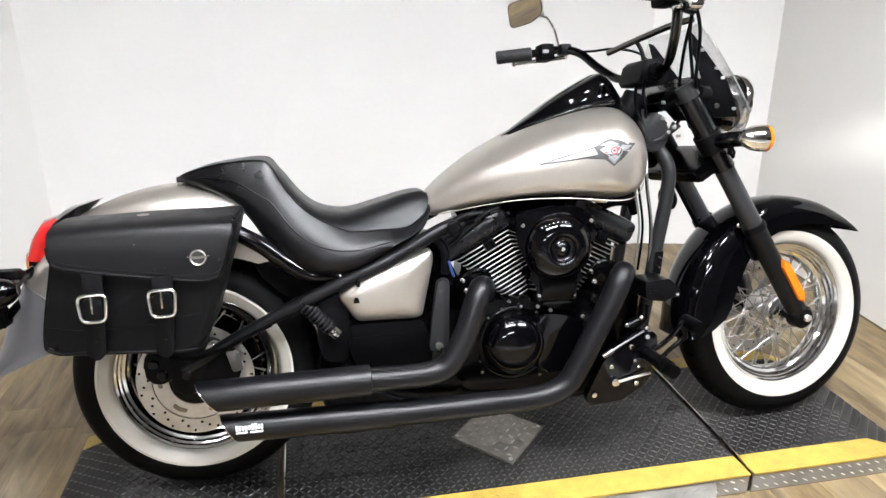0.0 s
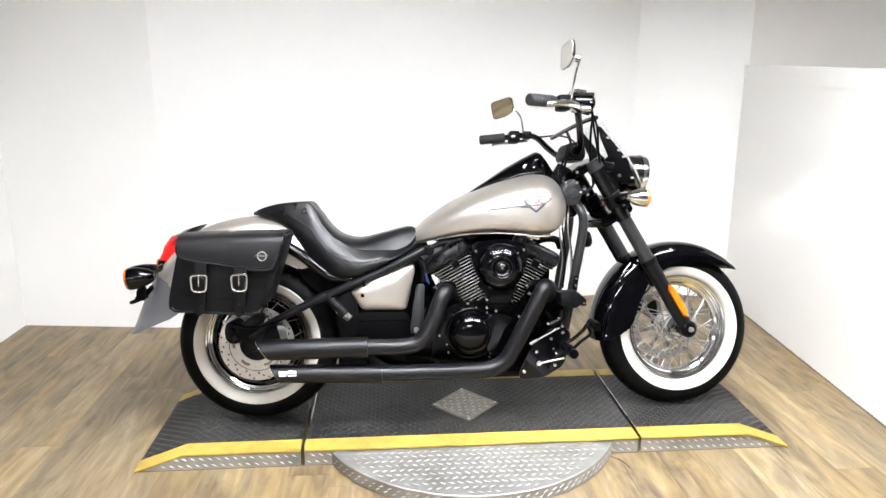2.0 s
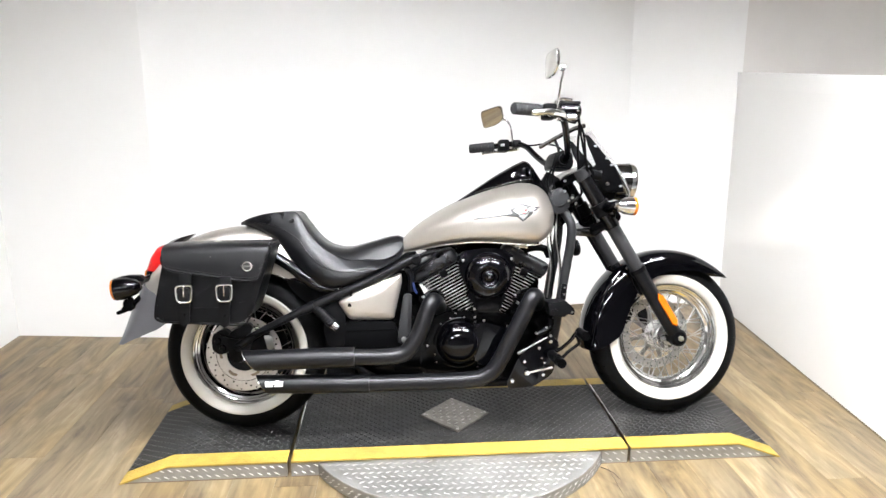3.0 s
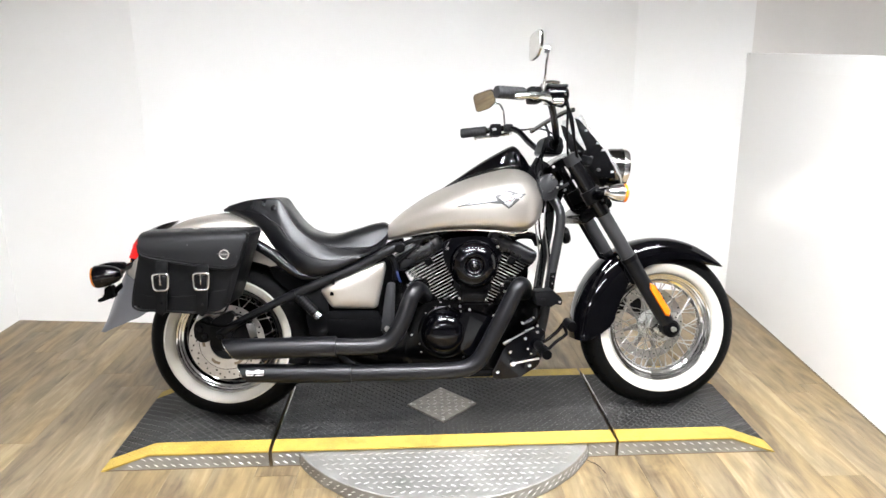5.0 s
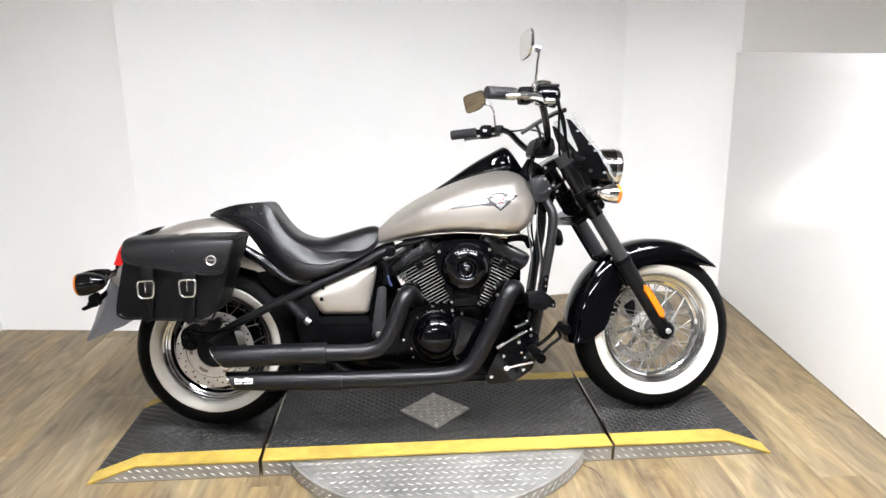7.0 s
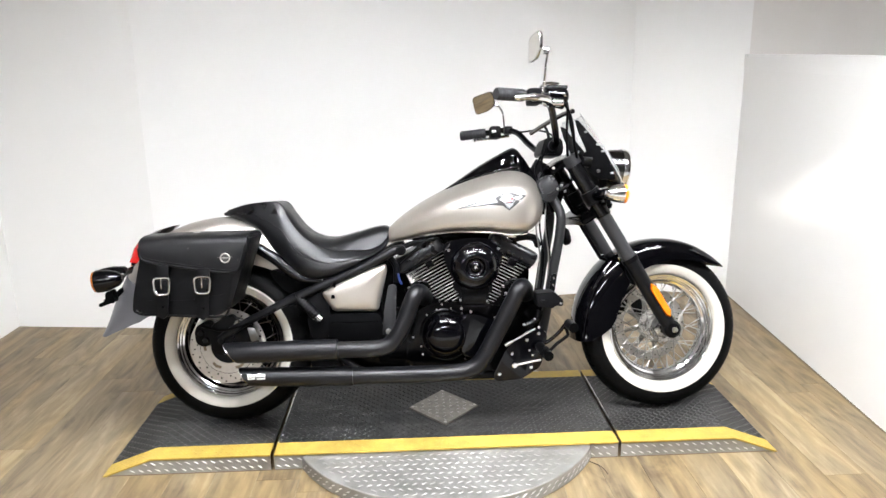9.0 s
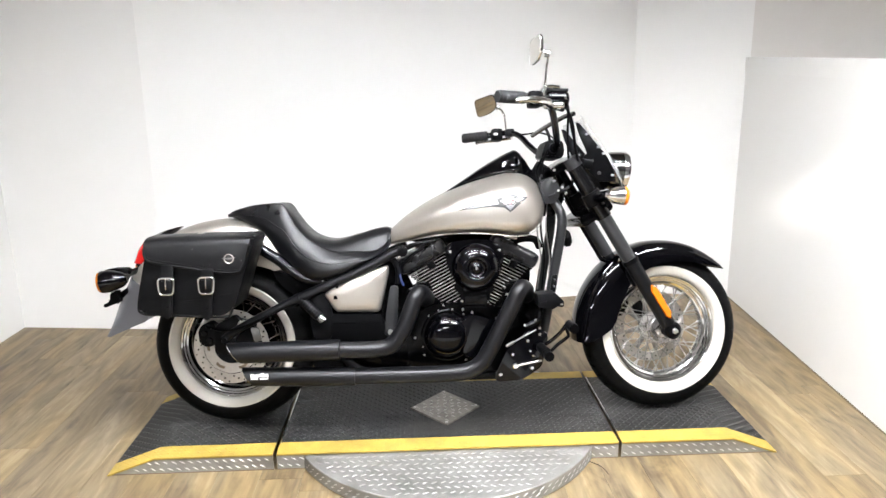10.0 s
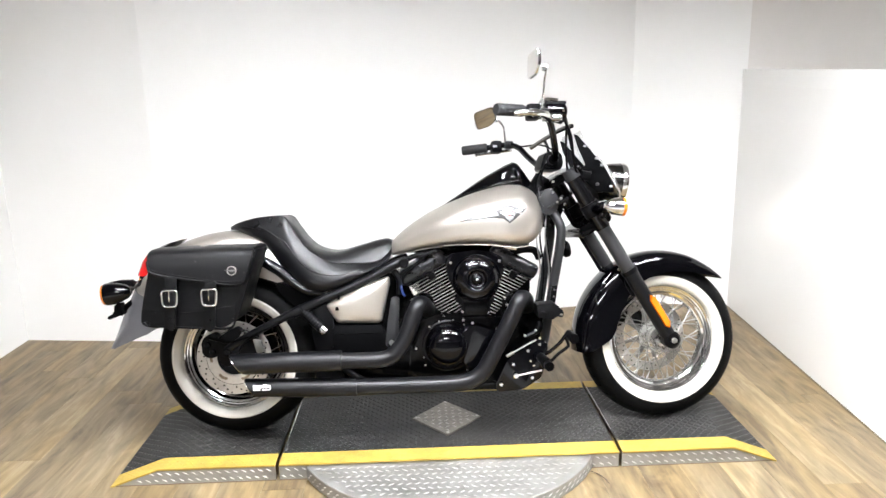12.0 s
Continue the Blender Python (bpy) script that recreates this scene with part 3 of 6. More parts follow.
# wheels: the rim carries its tyre, whitewall, hub and spokes
def wheel(name, c, R, half, rim_r, white_r, m, spokes, label, wire, shade_well=False):
    sides = [(rim_r + 0.004, 0.62), (rim_r + 0.004, 0.670), (rim_r - 0.001, 0.690), (rim_r - 0.006, 0.655), (rim_r - 0.0075, 0.56), (rim_r - 0.0125, 0.54), (rim_r - 0.0145, 0.43), (rim_r - 0.021, 0.40),
             (rim_r - 0.0235, 0.27), (rim_r - 0.033, 0.23), (rim_r - 0.038, 0.10)]
    rim = [(r, h * half) for r, h in sides] + [(rim_r - 0.040, 0.0)] + [(r, -h * half) for r, h in sides[::-1]]
    rim += [(rim_r - 0.004, -half * 0.52), (rim_r - 0.030, -half * 0.24), (rim_r - 0.030, half * 0.24), (rim_r - 0.004, half * 0.52)]
    w = part(name, lathe(rim, c, 96), RIM, moto, label, m)
    # black lining over the chrome stands in for the rim's dark reflections
    if shade_well:
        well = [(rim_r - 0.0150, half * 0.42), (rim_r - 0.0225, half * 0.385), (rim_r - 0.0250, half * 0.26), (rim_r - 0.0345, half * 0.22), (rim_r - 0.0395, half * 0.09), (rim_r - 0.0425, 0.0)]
        part("rim_shade", lathe(well + [(r, -h) for r, h in well[-2::-1]] + [(rim_r - 0.012, 0.0)], c, 72), ENGINE, w, "black ring standing in for dark reflections in the rim", m)
    side = [(rim_r, half * 0.64), (rim_r + 0.012, half * 0.80), (white_r - 0.004, half * 0.965), (white_r + 0.006, half * 0.985), (white_r + 0.018, half * 0.965), (R - 0.036, half * 0.90), (R - 0.022, half * 0.77),
            (R - 0.011, half * 0.58), (R - 0.003, half * 0.30), (R, 0.0)]
    outer = [(r, h) for r, h in side] + [(r, -h) for r, h in side[-2::-1]]
    part("tyre", lathe(outer + [(rim_r - 0.004, -half * 0.5), (rim_r - 0.004, half * 0.5)], c, 112), RUBBER, w, "black tyre, lightly worn", m, angle=60)
    for s in (-1, 1):
        ring = [(rim_r + 0.003, s * half * 0.68), (rim_r + 0.005, s * half * 0.82), (rim_r + 0.011, s * half * 0.905), (rim_r + 0.026, s * half * 0.965), (white_r - 0.006, s * half * 1.0), (white_r, s * half * 0.995), (white_r, s * half * 0.96)]
        part("whitewall", lathe(ring, c, 112), WHITEWALL, w, "cream-white sidewall band", m)
    # tread grooves, slanting across the crown
    vs, fs = [], []
    for k in range(44):
        for s in (-1, 1):
            a0 = 2 * math.pi * (k + 0.5 * (s > 0)) / 44
            k0 = len(vs)
            for i in range(6):
                t = i / 5
                h, a = s * half * (0.10 + 0.70 * t), a0 + 0.09 * t
                r = R + 0.0008 - 0.0245 * ((0.10 + 0.70 * t) / 0.80) ** 2.0
                for da in (-0.008, 0.008):
                    vs.append(c + Vector((r * math.cos(a + da), h, r * math.sin(a + da))))
            for i in range(5):
                q = k0 + 2 * i
                fs.append((q, q + 1, q + 3, q + 2))
    me = bpy.data.meshes.new("tread_groove")
    me.from_pydata([tuple((m or Matrix()) @ v) for v in vs], [], fs)
    me.materials.append(ENGINE)
    grooves = new("tread_groove", me)
    grooves.parent = w
    tagged(grooves, "slanting tread grooves", "", "", "stuff")
    # hub and spokes
    hub = [(0.001, -half * 0.95), (0.020, -half * 0.95), (0.022, -half * 0.70), (0.058, -half * 0.66), (0.060, -half * 0.58), (0.038, -half * 0.5), (0.034, 0),
           (0.038, half * 0.5), (0.060, half * 0.58), (0.058, half * 0.66), (0.022, half * 0.70), (0.020, half * 0.95), (0.001, half * 0.95)]
    hub_part = part("hub", lathe(hub, c, 48, closed=False), ALU, w, "cast aluminium hub", m)
    for k in range(spokes):
        s = -1 if k % 2 else 1
        lean = 0.42 if (k // 2) % 2 else -0.42
        a = 2 * math.pi * k / spokes
        p = c + Vector((0.052 * math.cos(a + lean * 2.2), s * half * 0.6, 0.052 * math.sin(a + lean * 2.2)))
        q = c + Vector(((rim_r - 0.036) * math.cos(a), s * half * 0.12, (rim_r - 0.036) * math.sin(a)))
        part("spoke", tube([p, q], 0.0019, 6), wire, w, m=m)
        part("nipple", tube([q, q + (p - q).normalized() * 0.016], 0.0032, 6), wire, w, m=m)
    return w


front_wheel = wheel("front_wheel", FW, 0.3155, 0.066, 0.211, 0.2515, STEER, 48, "chrome wire-spoked front rim", SPOKE)
# rear spokes take a darker steel, as they sit in shade
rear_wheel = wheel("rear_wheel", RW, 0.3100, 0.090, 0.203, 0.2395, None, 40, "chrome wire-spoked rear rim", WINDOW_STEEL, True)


def brake_disc(c, y, r, parent, m=None, mat=None, arms=0):
    d = part("brake_disc", lathe([(r, -0.0025), (r, 0.0025), (r - 0.036, 0.0025), (r - 0.036, -0.0025)], c + Vector((0, y, 0)), 72), mat or STEEL, parent, "drilled steel brake disc", m)
    for k in range(arms):
        a = 2 * math.pi * (k + 0.3) / arms
        e1, e2 = Vector((math.cos(a), 0, math.sin(a))), Vector((-math.sin(a), 0, math.cos(a)))
        ol = [c + e1 * p + e2 * q for p, q in ((0.040, -0.012), (r - 0.050, -0.006), (r - 0.040, -0.010), (r - 0.040, 0.010), (r - 0.050, 0.006), (0.040, 0.012))]
        part("carrier_arm", plate([(v.x, v.z) for v in ol], y - 0.001, y + 0.005, 0.001), WINDOW_STEEL, parent, "disc carrier arm", m)
    bm = bmesh.new()
    for k in range(30):
        for i, rr in enumerate((r - 0.007, r - 0.017, r - 0.028)):
            a = 2 * math.pi * (k + i * 0.33) / 30
            if (k + i) % 2 == 0:
                disc(c + Vector((rr * math.cos(a), y, rr * math.sin(a))), 0.0034, 0.0056, seg=8, bm=bm)
    tagged(part("vent_holes", bm, ENGINE, parent, "", m), "dark drilled holes", "", "", "stuff")
    return d


part("belt_pulley", lathe([(0.160, 0.012), (0.160, -0.010), (0.150, -0.010), (0.148, -0.004), (0.030, -0.004), (0.030, 0.006)], RW + Vector((0, 0.060, 0)), 64), ENGINE, rear_wheel, "black belt pulley")
brake_disc(RW, -0.098, 0.142, rear_wheel)
part("disc_carrier", lathe([(0.1035, -0.003), (0.1035, 0.003), (0.066, 0.003), (0.066, -0.003)], RW + Vector((0, -0.0965, 0)), 48), STEEL, rear_wheel, "cast disc carrier")
for k in range(6):
    a = radians(238 + 60 * k)
    e1, e2 = Vector((math.cos(a), 0, math.sin(a))), Vector((-math.sin(a), 0, math.cos(a)))
    ol = [RW + e1 * p + e2 * q for p, q in ((0.079, -0.018), (0.090, -0.018), (0.094, 0.0), (0.090, 0.018), (0.079, 0.018), (0.083, 0.0))]
    part("carrier_slot", plate(cornered([(v.x, v.z) for v in ol], 0.004), -0.1005, -0.0985, 0.0004), SUBFLOOR, rear_wheel, "dark oval slot in the carrier")
part("hub_cover", disc(RW + Vector((0, -0.090, 0)), 0.067, 0.020, bevel=0.005, seg=40), ENGINE, rear_wheel, "black hub cover")
# added black plate, stands in for the shade inside the wheel
part("shade_plate", lathe([(0.154, -0.004), (0.154, 0.004), (0.040, 0.010), (0.040, -0.004)], RW + Vector((0, -0.004, 0)), 64), ENGINE, rear_wheel, "added black plate that puts shade behind the spokes")
brake_disc(FW, 0.075, 0.148, front_wheel, STEER, STEEL, 8)
part("hub_flange", lathe([(0.053, 0.004), (0.053, -0.002), (0.050, -0.005), (0.041, -0.005), (0.039, -0.002), (0.034, -0.002), (0.032, -0.006), (0.020, -0.008), (0.020, 0.004)], FW + Vector((0, -0.050, 0)), 48), ALU, front_wheel, "turned aluminium hub flange", STEER)

# tank
TX = [-0.226, -0.205, -0.165, -0.12, -0.06, 0.02, 0.10, 0.18, 0.25, 0.30, 0.338, 0.366, 0.384, 0.392]
TT = [(-0.226, 0.712), (-0.205, 0.738), (-0.165, 0.775), (-0.12, 0.808), (-0.06, 0.845), (0.02, 0.884), (0.10, 0.918), (0.18, 0.945), (0.25, 0.958), (0.30, 0.952), (0.338, 0.930), (0.366, 0.898), (0.384, 0.862), (0.392, 0.835)]
TB = [(-0.226, 0.690), (-0.205, 0.684), (-0.165, 0.690), (-0.12, 0.700), (-0.06, 0.712), (0.02, 0.722), (0.10, 0.724), (0.18, 0.719), (0.25, 0.711), (0.30, 0.713), (0.338, 0.730), (0.366, 0.760), (0.384, 0.795), (0.392, 0.815)]
TW = [(-0.226, 0.045), (-0.205, 0.070), (-0.165, 0.096), (-0.12, 0.120), (-0.06, 0.150), (0.02, 0.182), (0.10, 0.206), (0.18, 0.222), (0.25, 0.226), (0.30, 0.212), (0.338, 0.182), (0.366, 0.140), (0.384, 0.085), (0.392, 0.03)]


def superloop(x, zt, zb, w, n=40, low=0.42, pw=2.35):
    """A rounded section across the bike, widest at a share low of its height."""
    zc, out = zb + (zt - zb) * low, []
    for k in range(n):
        a = 2 * math.pi * k / n
        ca, sa = math.cos(a), math.sin(a)
        q = 4.6 if sa < 0 else pw
        y = w * math.copysign(abs(ca) ** (2 / q), ca)
        h = (zt - zc) if sa > 0 else (zc - zb)
        z = zc + h * math.copysign(abs(sa) ** (2 / (q if sa < 0 else 2.0)), sa)
        out.append((x, y, z))
    return out


st, sb, sw = [smooth_path([(x, 0, v) for x, v in tb], 4) for tb in (TT, TB, TW)]
fuel_tank = part("fuel_tank", loft([superloop(a.x, a.z, b.z, c.z) for a, b, c in zip(st, sb, sw)]), PAINT, moto, "champagne metallic teardrop fuel tank", angle=80)
lip = [(a.x, -w.z * 0.90 - 0.001, b.z + 0.002) for b, w, a in zip(sb, sw, st)][4:-6]
for pts in (lip, mirrored(lip)):
    part("seam_lip", tube(pts, 0.0013, 8, curve=False), PAINT, fuel_tank, "welded seam along the tank's lower edge")

# console on the tank
CT = [(0.000, 0.873), (0.075, 0.922), (0.146, 0.968), (0.21, 1.004), (0.262, 1.030), (0.280, 1.034), (0.300, 1.020), (0.340, 0.962), (0.376, 0.905)]
CB = [(0.000, 0.868), (0.075, 0.896), (0.146, 0.918), (0.21, 0.936), (0.262, 0.942), (0.280, 0.941), (0.300, 0.938), (0.340, 0.915), (0.376, 0.87)]
CW = [(0.000, 0.010), (0.075, 0.052), (0.146, 0.078), (0.21, 0.096), (0.262, 0.104), (0.280, 0.104), (0.300, 0.100), (0.340, 0.084), (0.376, 0.06)]
loops = []
for (x, t), (_, b), (_, w) in zip(*[[(p.x, p.z) for p in smooth_path([(x, 0, v) for x, v in tb], 4)] for tb in (CT, CB, CW)]):
    h = t - b
    right = [(w, b - 0.012), (w, b + 0.02 * h), (w * 0.985, b + 0.06 * h), (w * 0.91, b + 0.15 * h), (w * 0.82, b + 0.27 * h), (w * 0.755, b + 0.42 * h), (w * 0.69, b + 0.62 * h), (w * 0.61, b + 0.82 * h), (w * 0.48, b + 0.95 * h), (w * 0.25, t)]
    loops.append([(x, y, z) for y, z in right] + [(x, -y, z) for y, z in right[::-1]])
console = part("console", loft(loops), BLACK, moto, "glossy black instrument console on the tank", angle=50)
part("console_trim", tube([(0.02, -0.032, 0.880), (0.10, -0.070, 0.915), (0.20, -0.100, 0.945), (0.27, -0.110, 0.957), (0.285, -0.108, 0.957)], 0.0060, 12), BLACK, console, "rounded glossy lower lip")

# tank badge: a winged diamond
badge_o = [(0.046, 0.810), (0.100, 0.828), (0.150, 0.841), (0.192, 0.853), (0.212, 0.864), (0.229, 0.869), (0.250, 0.866), (0.270, 0.859), (0.301, 0.855), (0.276, 0.834), (0.254, 0.817), (0.234, 0.802), (0.212, 0.819), (0.165, 0.823), (0.100, 0.816)]


def on_tank(x, z):
    """The y of the tank's right flank at x and z."""
    zt, zb, w = interp(TT, x), interp(TB, x), interp(TW, x)
    zc = zb + (zt - zb) * 0.42
    if z > zc:
        s = min(0.999, max(0.0, (z - zc) / (zt - zc)))
        return -w * (max(0.0, 1 - s ** 2.0) ** 0.5) ** (2 / 2.35)
    s = min(0.999, max(0.0, (zc - z) / (zc - zb)))
    return -w * max(0.0, 1 - s ** 4.6) ** (1 / 4.6)


def decal(outline, lift, thick=0.002):
    """A flat emblem laid on the tank's curved flank."""
    bm = bmesh.new()
    bm.faces.new([bm.verts.new((x, 0, z)) for x, z in outline])
    bmesh.ops.triangulate(bm, faces=bm.faces[:], ngon_method="EAR_CLIP")
    for k, axis in ((0, Vector((1, 0, 0))), (1, Vector((0, 0, 1)))):
        lo, hi = min(p[k] for p in outline), max(p[k] for p in outline)
        n = max(1, round((hi - lo) / 0.008))
        for i in range(1, n):
            bmesh.ops.bisect_plane(bm, geom=bm.verts[:] + bm.edges[:] + bm.faces[:], dist=1e-6, plane_co=axis * (lo + (hi - lo) * i / n), plane_no=axis)
    for v in bm.verts:
        v.co.y = on_tank(v.co.x, v.co.z) - lift
    back = bmesh.ops.extrude_face_region(bm, geom=bm.faces[:], use_keep_orig=True)
    for v in back["geom"]:
        if isinstance(v, bmesh.types.BMVert):
            v.co.y += thick
    bmesh.ops.recalc_face_normals(bm, faces=bm.faces[:])
    return bm


badge = part("tank_badge", decal(badge_o, 0.0025), BADGE_DARK, fuel_tank, "silver winged badge with red centre")
for wing in ([(0.066, 0.8150), (0.120, 0.8300), (0.186, 0.8470), (0.194, 0.8320), (0.120, 0.8205)], [(0.256, 0.853), (0.288, 0.8505), (0.266, 0.838), (0.256, 0.841)],
             [(0.202, 0.854), (0.229, 0.863), (0.252, 0.855), (0.229, 0.851)], [(0.218, 0.824), (0.234, 0.808), (0.251, 0.825), (0.236, 0.830)]):
    part("badge_wing", decal(wing, 0.0034), BADGE_WING, badge, "polished wing")
part("badge_inlay", decal([(0.202, 0.841), (0.222, 0.849), (0.236, 0.851), (0.253, 0.844), (0.247, 0.833), (0.228, 0.831), (0.212, 0.833)], 0.0040), LABEL_SILVER, badge, "silver diamond")
part("badge_ring", lathe([(0.0092, -0.001), (0.0092, 0.001), (0.0066, 0.001), (0.0066, -0.001)], (0.235, on_tank(0.235, 0.840) - 0.005, 0.840), 20), LABEL_RED, badge, "red ring")
part("badge_bead", disc((0.235, on_tank(0.235, 0.840) - 0.005, 0.840), 0.0034, 0.003, bevel=0.001, seg=14), LABEL_RED, badge, "red centre")
rim_pts = [(0.200, 0.843), (0.218, 0.830), (0.235, 0.817), (0.251, 0.831), (0.261, 0.844), (0.230, 0.857), (0.200, 0.843)]
part("badge_outline", tube([(x, on_tank(x, z) - 0.005, z) for x, z in rim_pts], 0.0011, 6, curve=False), LABEL_SILVER, badge, "silver diamond outline")
part("badge_dot", decal([(0.210, 0.836), (0.218, 0.839), (0.217, 0.833)], 0.0046), LABEL_RED, badge)
part("badge_dot", decal([(0.243, 0.847), (0.251, 0.844), (0.244, 0.839)], 0.0046), LABEL_RED, badge)

# seat
SX = [-0.828, -0.80, -0.74, -0.68, -0.63, -0.60, -0.57, -0.535, -0.49, -0.42, -0.34, -0.27, -0.225, -0.205]
ST_ = [0.812, 0.826, 0.843, 0.850, 0.851, 0.840, 0.808, 0.760, 0.722, 0.705, 0.722, 0.741, 0.748, 0.742]
SC = [0.810, 0.822, 0.838, 0.846, 0.848, 0.838, 0.786, 0.738, 0.702, 0.668, 0.664, 0.664, 0.690, 0.720]
SB = [0.800, 0.798, 0.775, 0.738, 0.668, 0.634, 0.602, 0.574, 0.560, 0.570, 0.598, 0.630, 0.660, 0.690]
SW = [0.030, 0.060, 0.090, 0.108, 0.122, 0.130, 0.142, 0.155, 0.170, 0.178, 0.166, 0.142, 0.112, 0.085]
cols = [smooth_path([(x, 0, v) for x, v in zip(SX, vs)], 4) for vs in (ST_, SC, SB, SW)]
loops = []
for t, c, b, w in zip(*cols):
    x, zt, zc, zb, ww = t.x, t.z, c.z, b.z, w.z
    cw = ww * 0.72
    half = [(0.0, zt - 0.004), (cw * 0.55, zt - 0.001), (cw * 0.86, zt * 0.55 + zc * 0.45), (cw, zc), (cw + 0.002, zc - 0.003), (ww * 0.90, zc * 0.72 + zb * 0.28), (ww, zc * 0.35 + zb * 0.65), (ww * 0.97, zb + 0.012), (ww * 0.86, zb), (0.0, zb)]
    loops.append([(x, -y, z) for y, z in half] + [(x, y, z) for y, z in half[-2:0:-1]])
seat = part("seat", loft(loops), VINYL, moto, "black vinyl stepped rider seat", angle=70)
welt = [(c.x, -(w.z * 0.72 + 0.001), c.z) for c, w in zip(cols[1], cols[3])][3:-2]
for pts in (welt, mirrored(welt)):
    part("seam_welt", tube(pts, 0.0022, 6, curve=False), VINYL, seat, "stitched piping")


side_seam = [(c.x, -(w.z * 0.946 + 0.0012), c.z * 0.55 + b.z * 0.45) for c, b, w in zip(cols[1], cols[2], cols[3])][6:-4]
for pts in (side_seam, mirrored(side_seam)):
    part("side_seam", tube(pts, 0.0017, 6, curve=False), VINYL, seat, "stitched seam on the side panel")
for k in (0, 1):
    i = 27 + 2 * k
    c, t, w = cols[1][i], cols[0][i], cols[3][i]
    part("cross_seam", tube([(c.x, -w.z * 0.73, c.z + 0.002), (c.x - 0.004, -w.z * 0.62, t.z * 0.55 + c.z * 0.45 + 0.001), (c.x - 0.006, -w.z * 0.40, t.z), (c.x - 0.006, 0, t.z - 0.002)], 0.0015, 6), VINYL, seat, "stitched cross seam")


# fenders
def fender(name, c, a0, a1, outer, inner, half, mat, label, m=None, n=44, crown=0.55, thick=0.004):
    """A valanced mudguard round c; outer and inner radii by angle in degrees, open below."""
    loops = []
    for i in range(n + 1):
        a = a0 + (a1 - a0) * i / n
        R, r, ca, sa = interp(outer, a), interp(inner, a), math.cos(radians(a)), math.sin(radians(a))
        r = min(r, R - 0.006)
        sec, k = [], 9
        sec += [(r, half), (r + (R - r) * 0.30, half * 1.01)]
        for j in range(k + 1):
            t = math.pi * j / k
            y = half * math.copysign(abs(math.cos(t)) ** 0.72, math.cos(t))
            sec.append((R - (R - r) * crown * (1 - math.sin(t) ** 0.8), y))
        sec += [(r + (R - r) * 0.30, -half * 1.01), (r, -half)]
        ins = [(q - thick * 1.2 if abs(y) < half * 0.98 else q, y * (1 - thick / half)) for q, y in sec[::-1]]
        loops.append([(c.x + q * ca, y, c.z + q * sa) for q, y in sec + ins])
    return part(name, loft(loops), mat, moto, label, m, angle=50)


rear_fender = fender("rear_fender", RW, 50, 173,
       [(50, 0.42), (60, 0.455), (75, 0.478), (90, 0.484), (110, 0.484), (125, 0.484), (140, 0.470), (150, 0.460), (165, 0.460), (173, 0.468)],
       [(50, 0.40), (53, 0.365), (58, 0.335), (70, 0.325), (110, 0.325), (150, 0.320), (157, 0.316), (162, 0.338), (168, 0.388), (173, 0.446)], 0.108, PAINT, "champagne metallic deep rear mudguard")
front_fender = fender("front_fender", FW, 45, 186,
       [(45, 0.337), (48, 0.341), (54, 0.346), (70, 0.351), (100, 0.354), (130, 0.353), (186, 0.350)],
       [(45, 0.333), (48, 0.326), (53, 0.312), (60, 0.296), (75, 0.277), (90, 0.266), (110, 0.250), (125, 0.236), (140, 0.216), (155, 0.207), (168, 0.207), (177, 0.222), (183, 0.262), (187, 0.31)],
       0.088, BLACK, "glossy black valanced front mudguard", STEER)

# added shell over the tail that carries its darker reflections as colour
fender("mudguard_dim_end", RW, 143, 173.4, [(143, 0.4665), (150, 0.4625), (165, 0.4625), (173.4, 0.4705)], [(143, 0.40), (147, 0.345), (152, 0.316), (157, 0.312), (162, 0.334), (168, 0.384), (173.4, 0.446)], 0.1105, FENDER_DIM, "lower end of the rear mudguard, greyed for its dark reflections", n=16)
# exhausts
rear_pipe = part("exhaust_header", tube([(-0.072, -0.085, 0.468), (-0.086, -0.150, 0.500), (-0.104, -0.200, 0.512), (-0.118, -0.218, 0.493), (-0.132, -0.224, 0.462), (-0.149, -0.229, 0.416), (-0.172, -0.233, 0.371), (-0.205, -0.236, 0.332), (-0.245, -0.238, 0.318), (-0.31, -0.239, 0.316), (-0.40, -0.240, 0.318)], 0.0300, 20), PIPE, moto, "matte black rear header pipe")
front_pipe = part("exhaust_header", tube([(0.312, -0.085, 0.474), (0.298, -0.150, 0.508), (0.278, -0.195, 0.521), (0.260, -0.212, 0.503), (0.240, -0.214, 0.464), (0.211, -0.215, 0.408), (0.180, -0.215, 0.350), (0.148, -0.215, 0.290), (0.118, -0.215, 0.246), (0.075, -0.215, 0.221), (0.02, -0.215, 0.213), (-0.10, -0.215, 0.211), (-0.35, -0.215, 0.213)], 0.0305, 20), PIPE, moto, "matte black front header pipe")


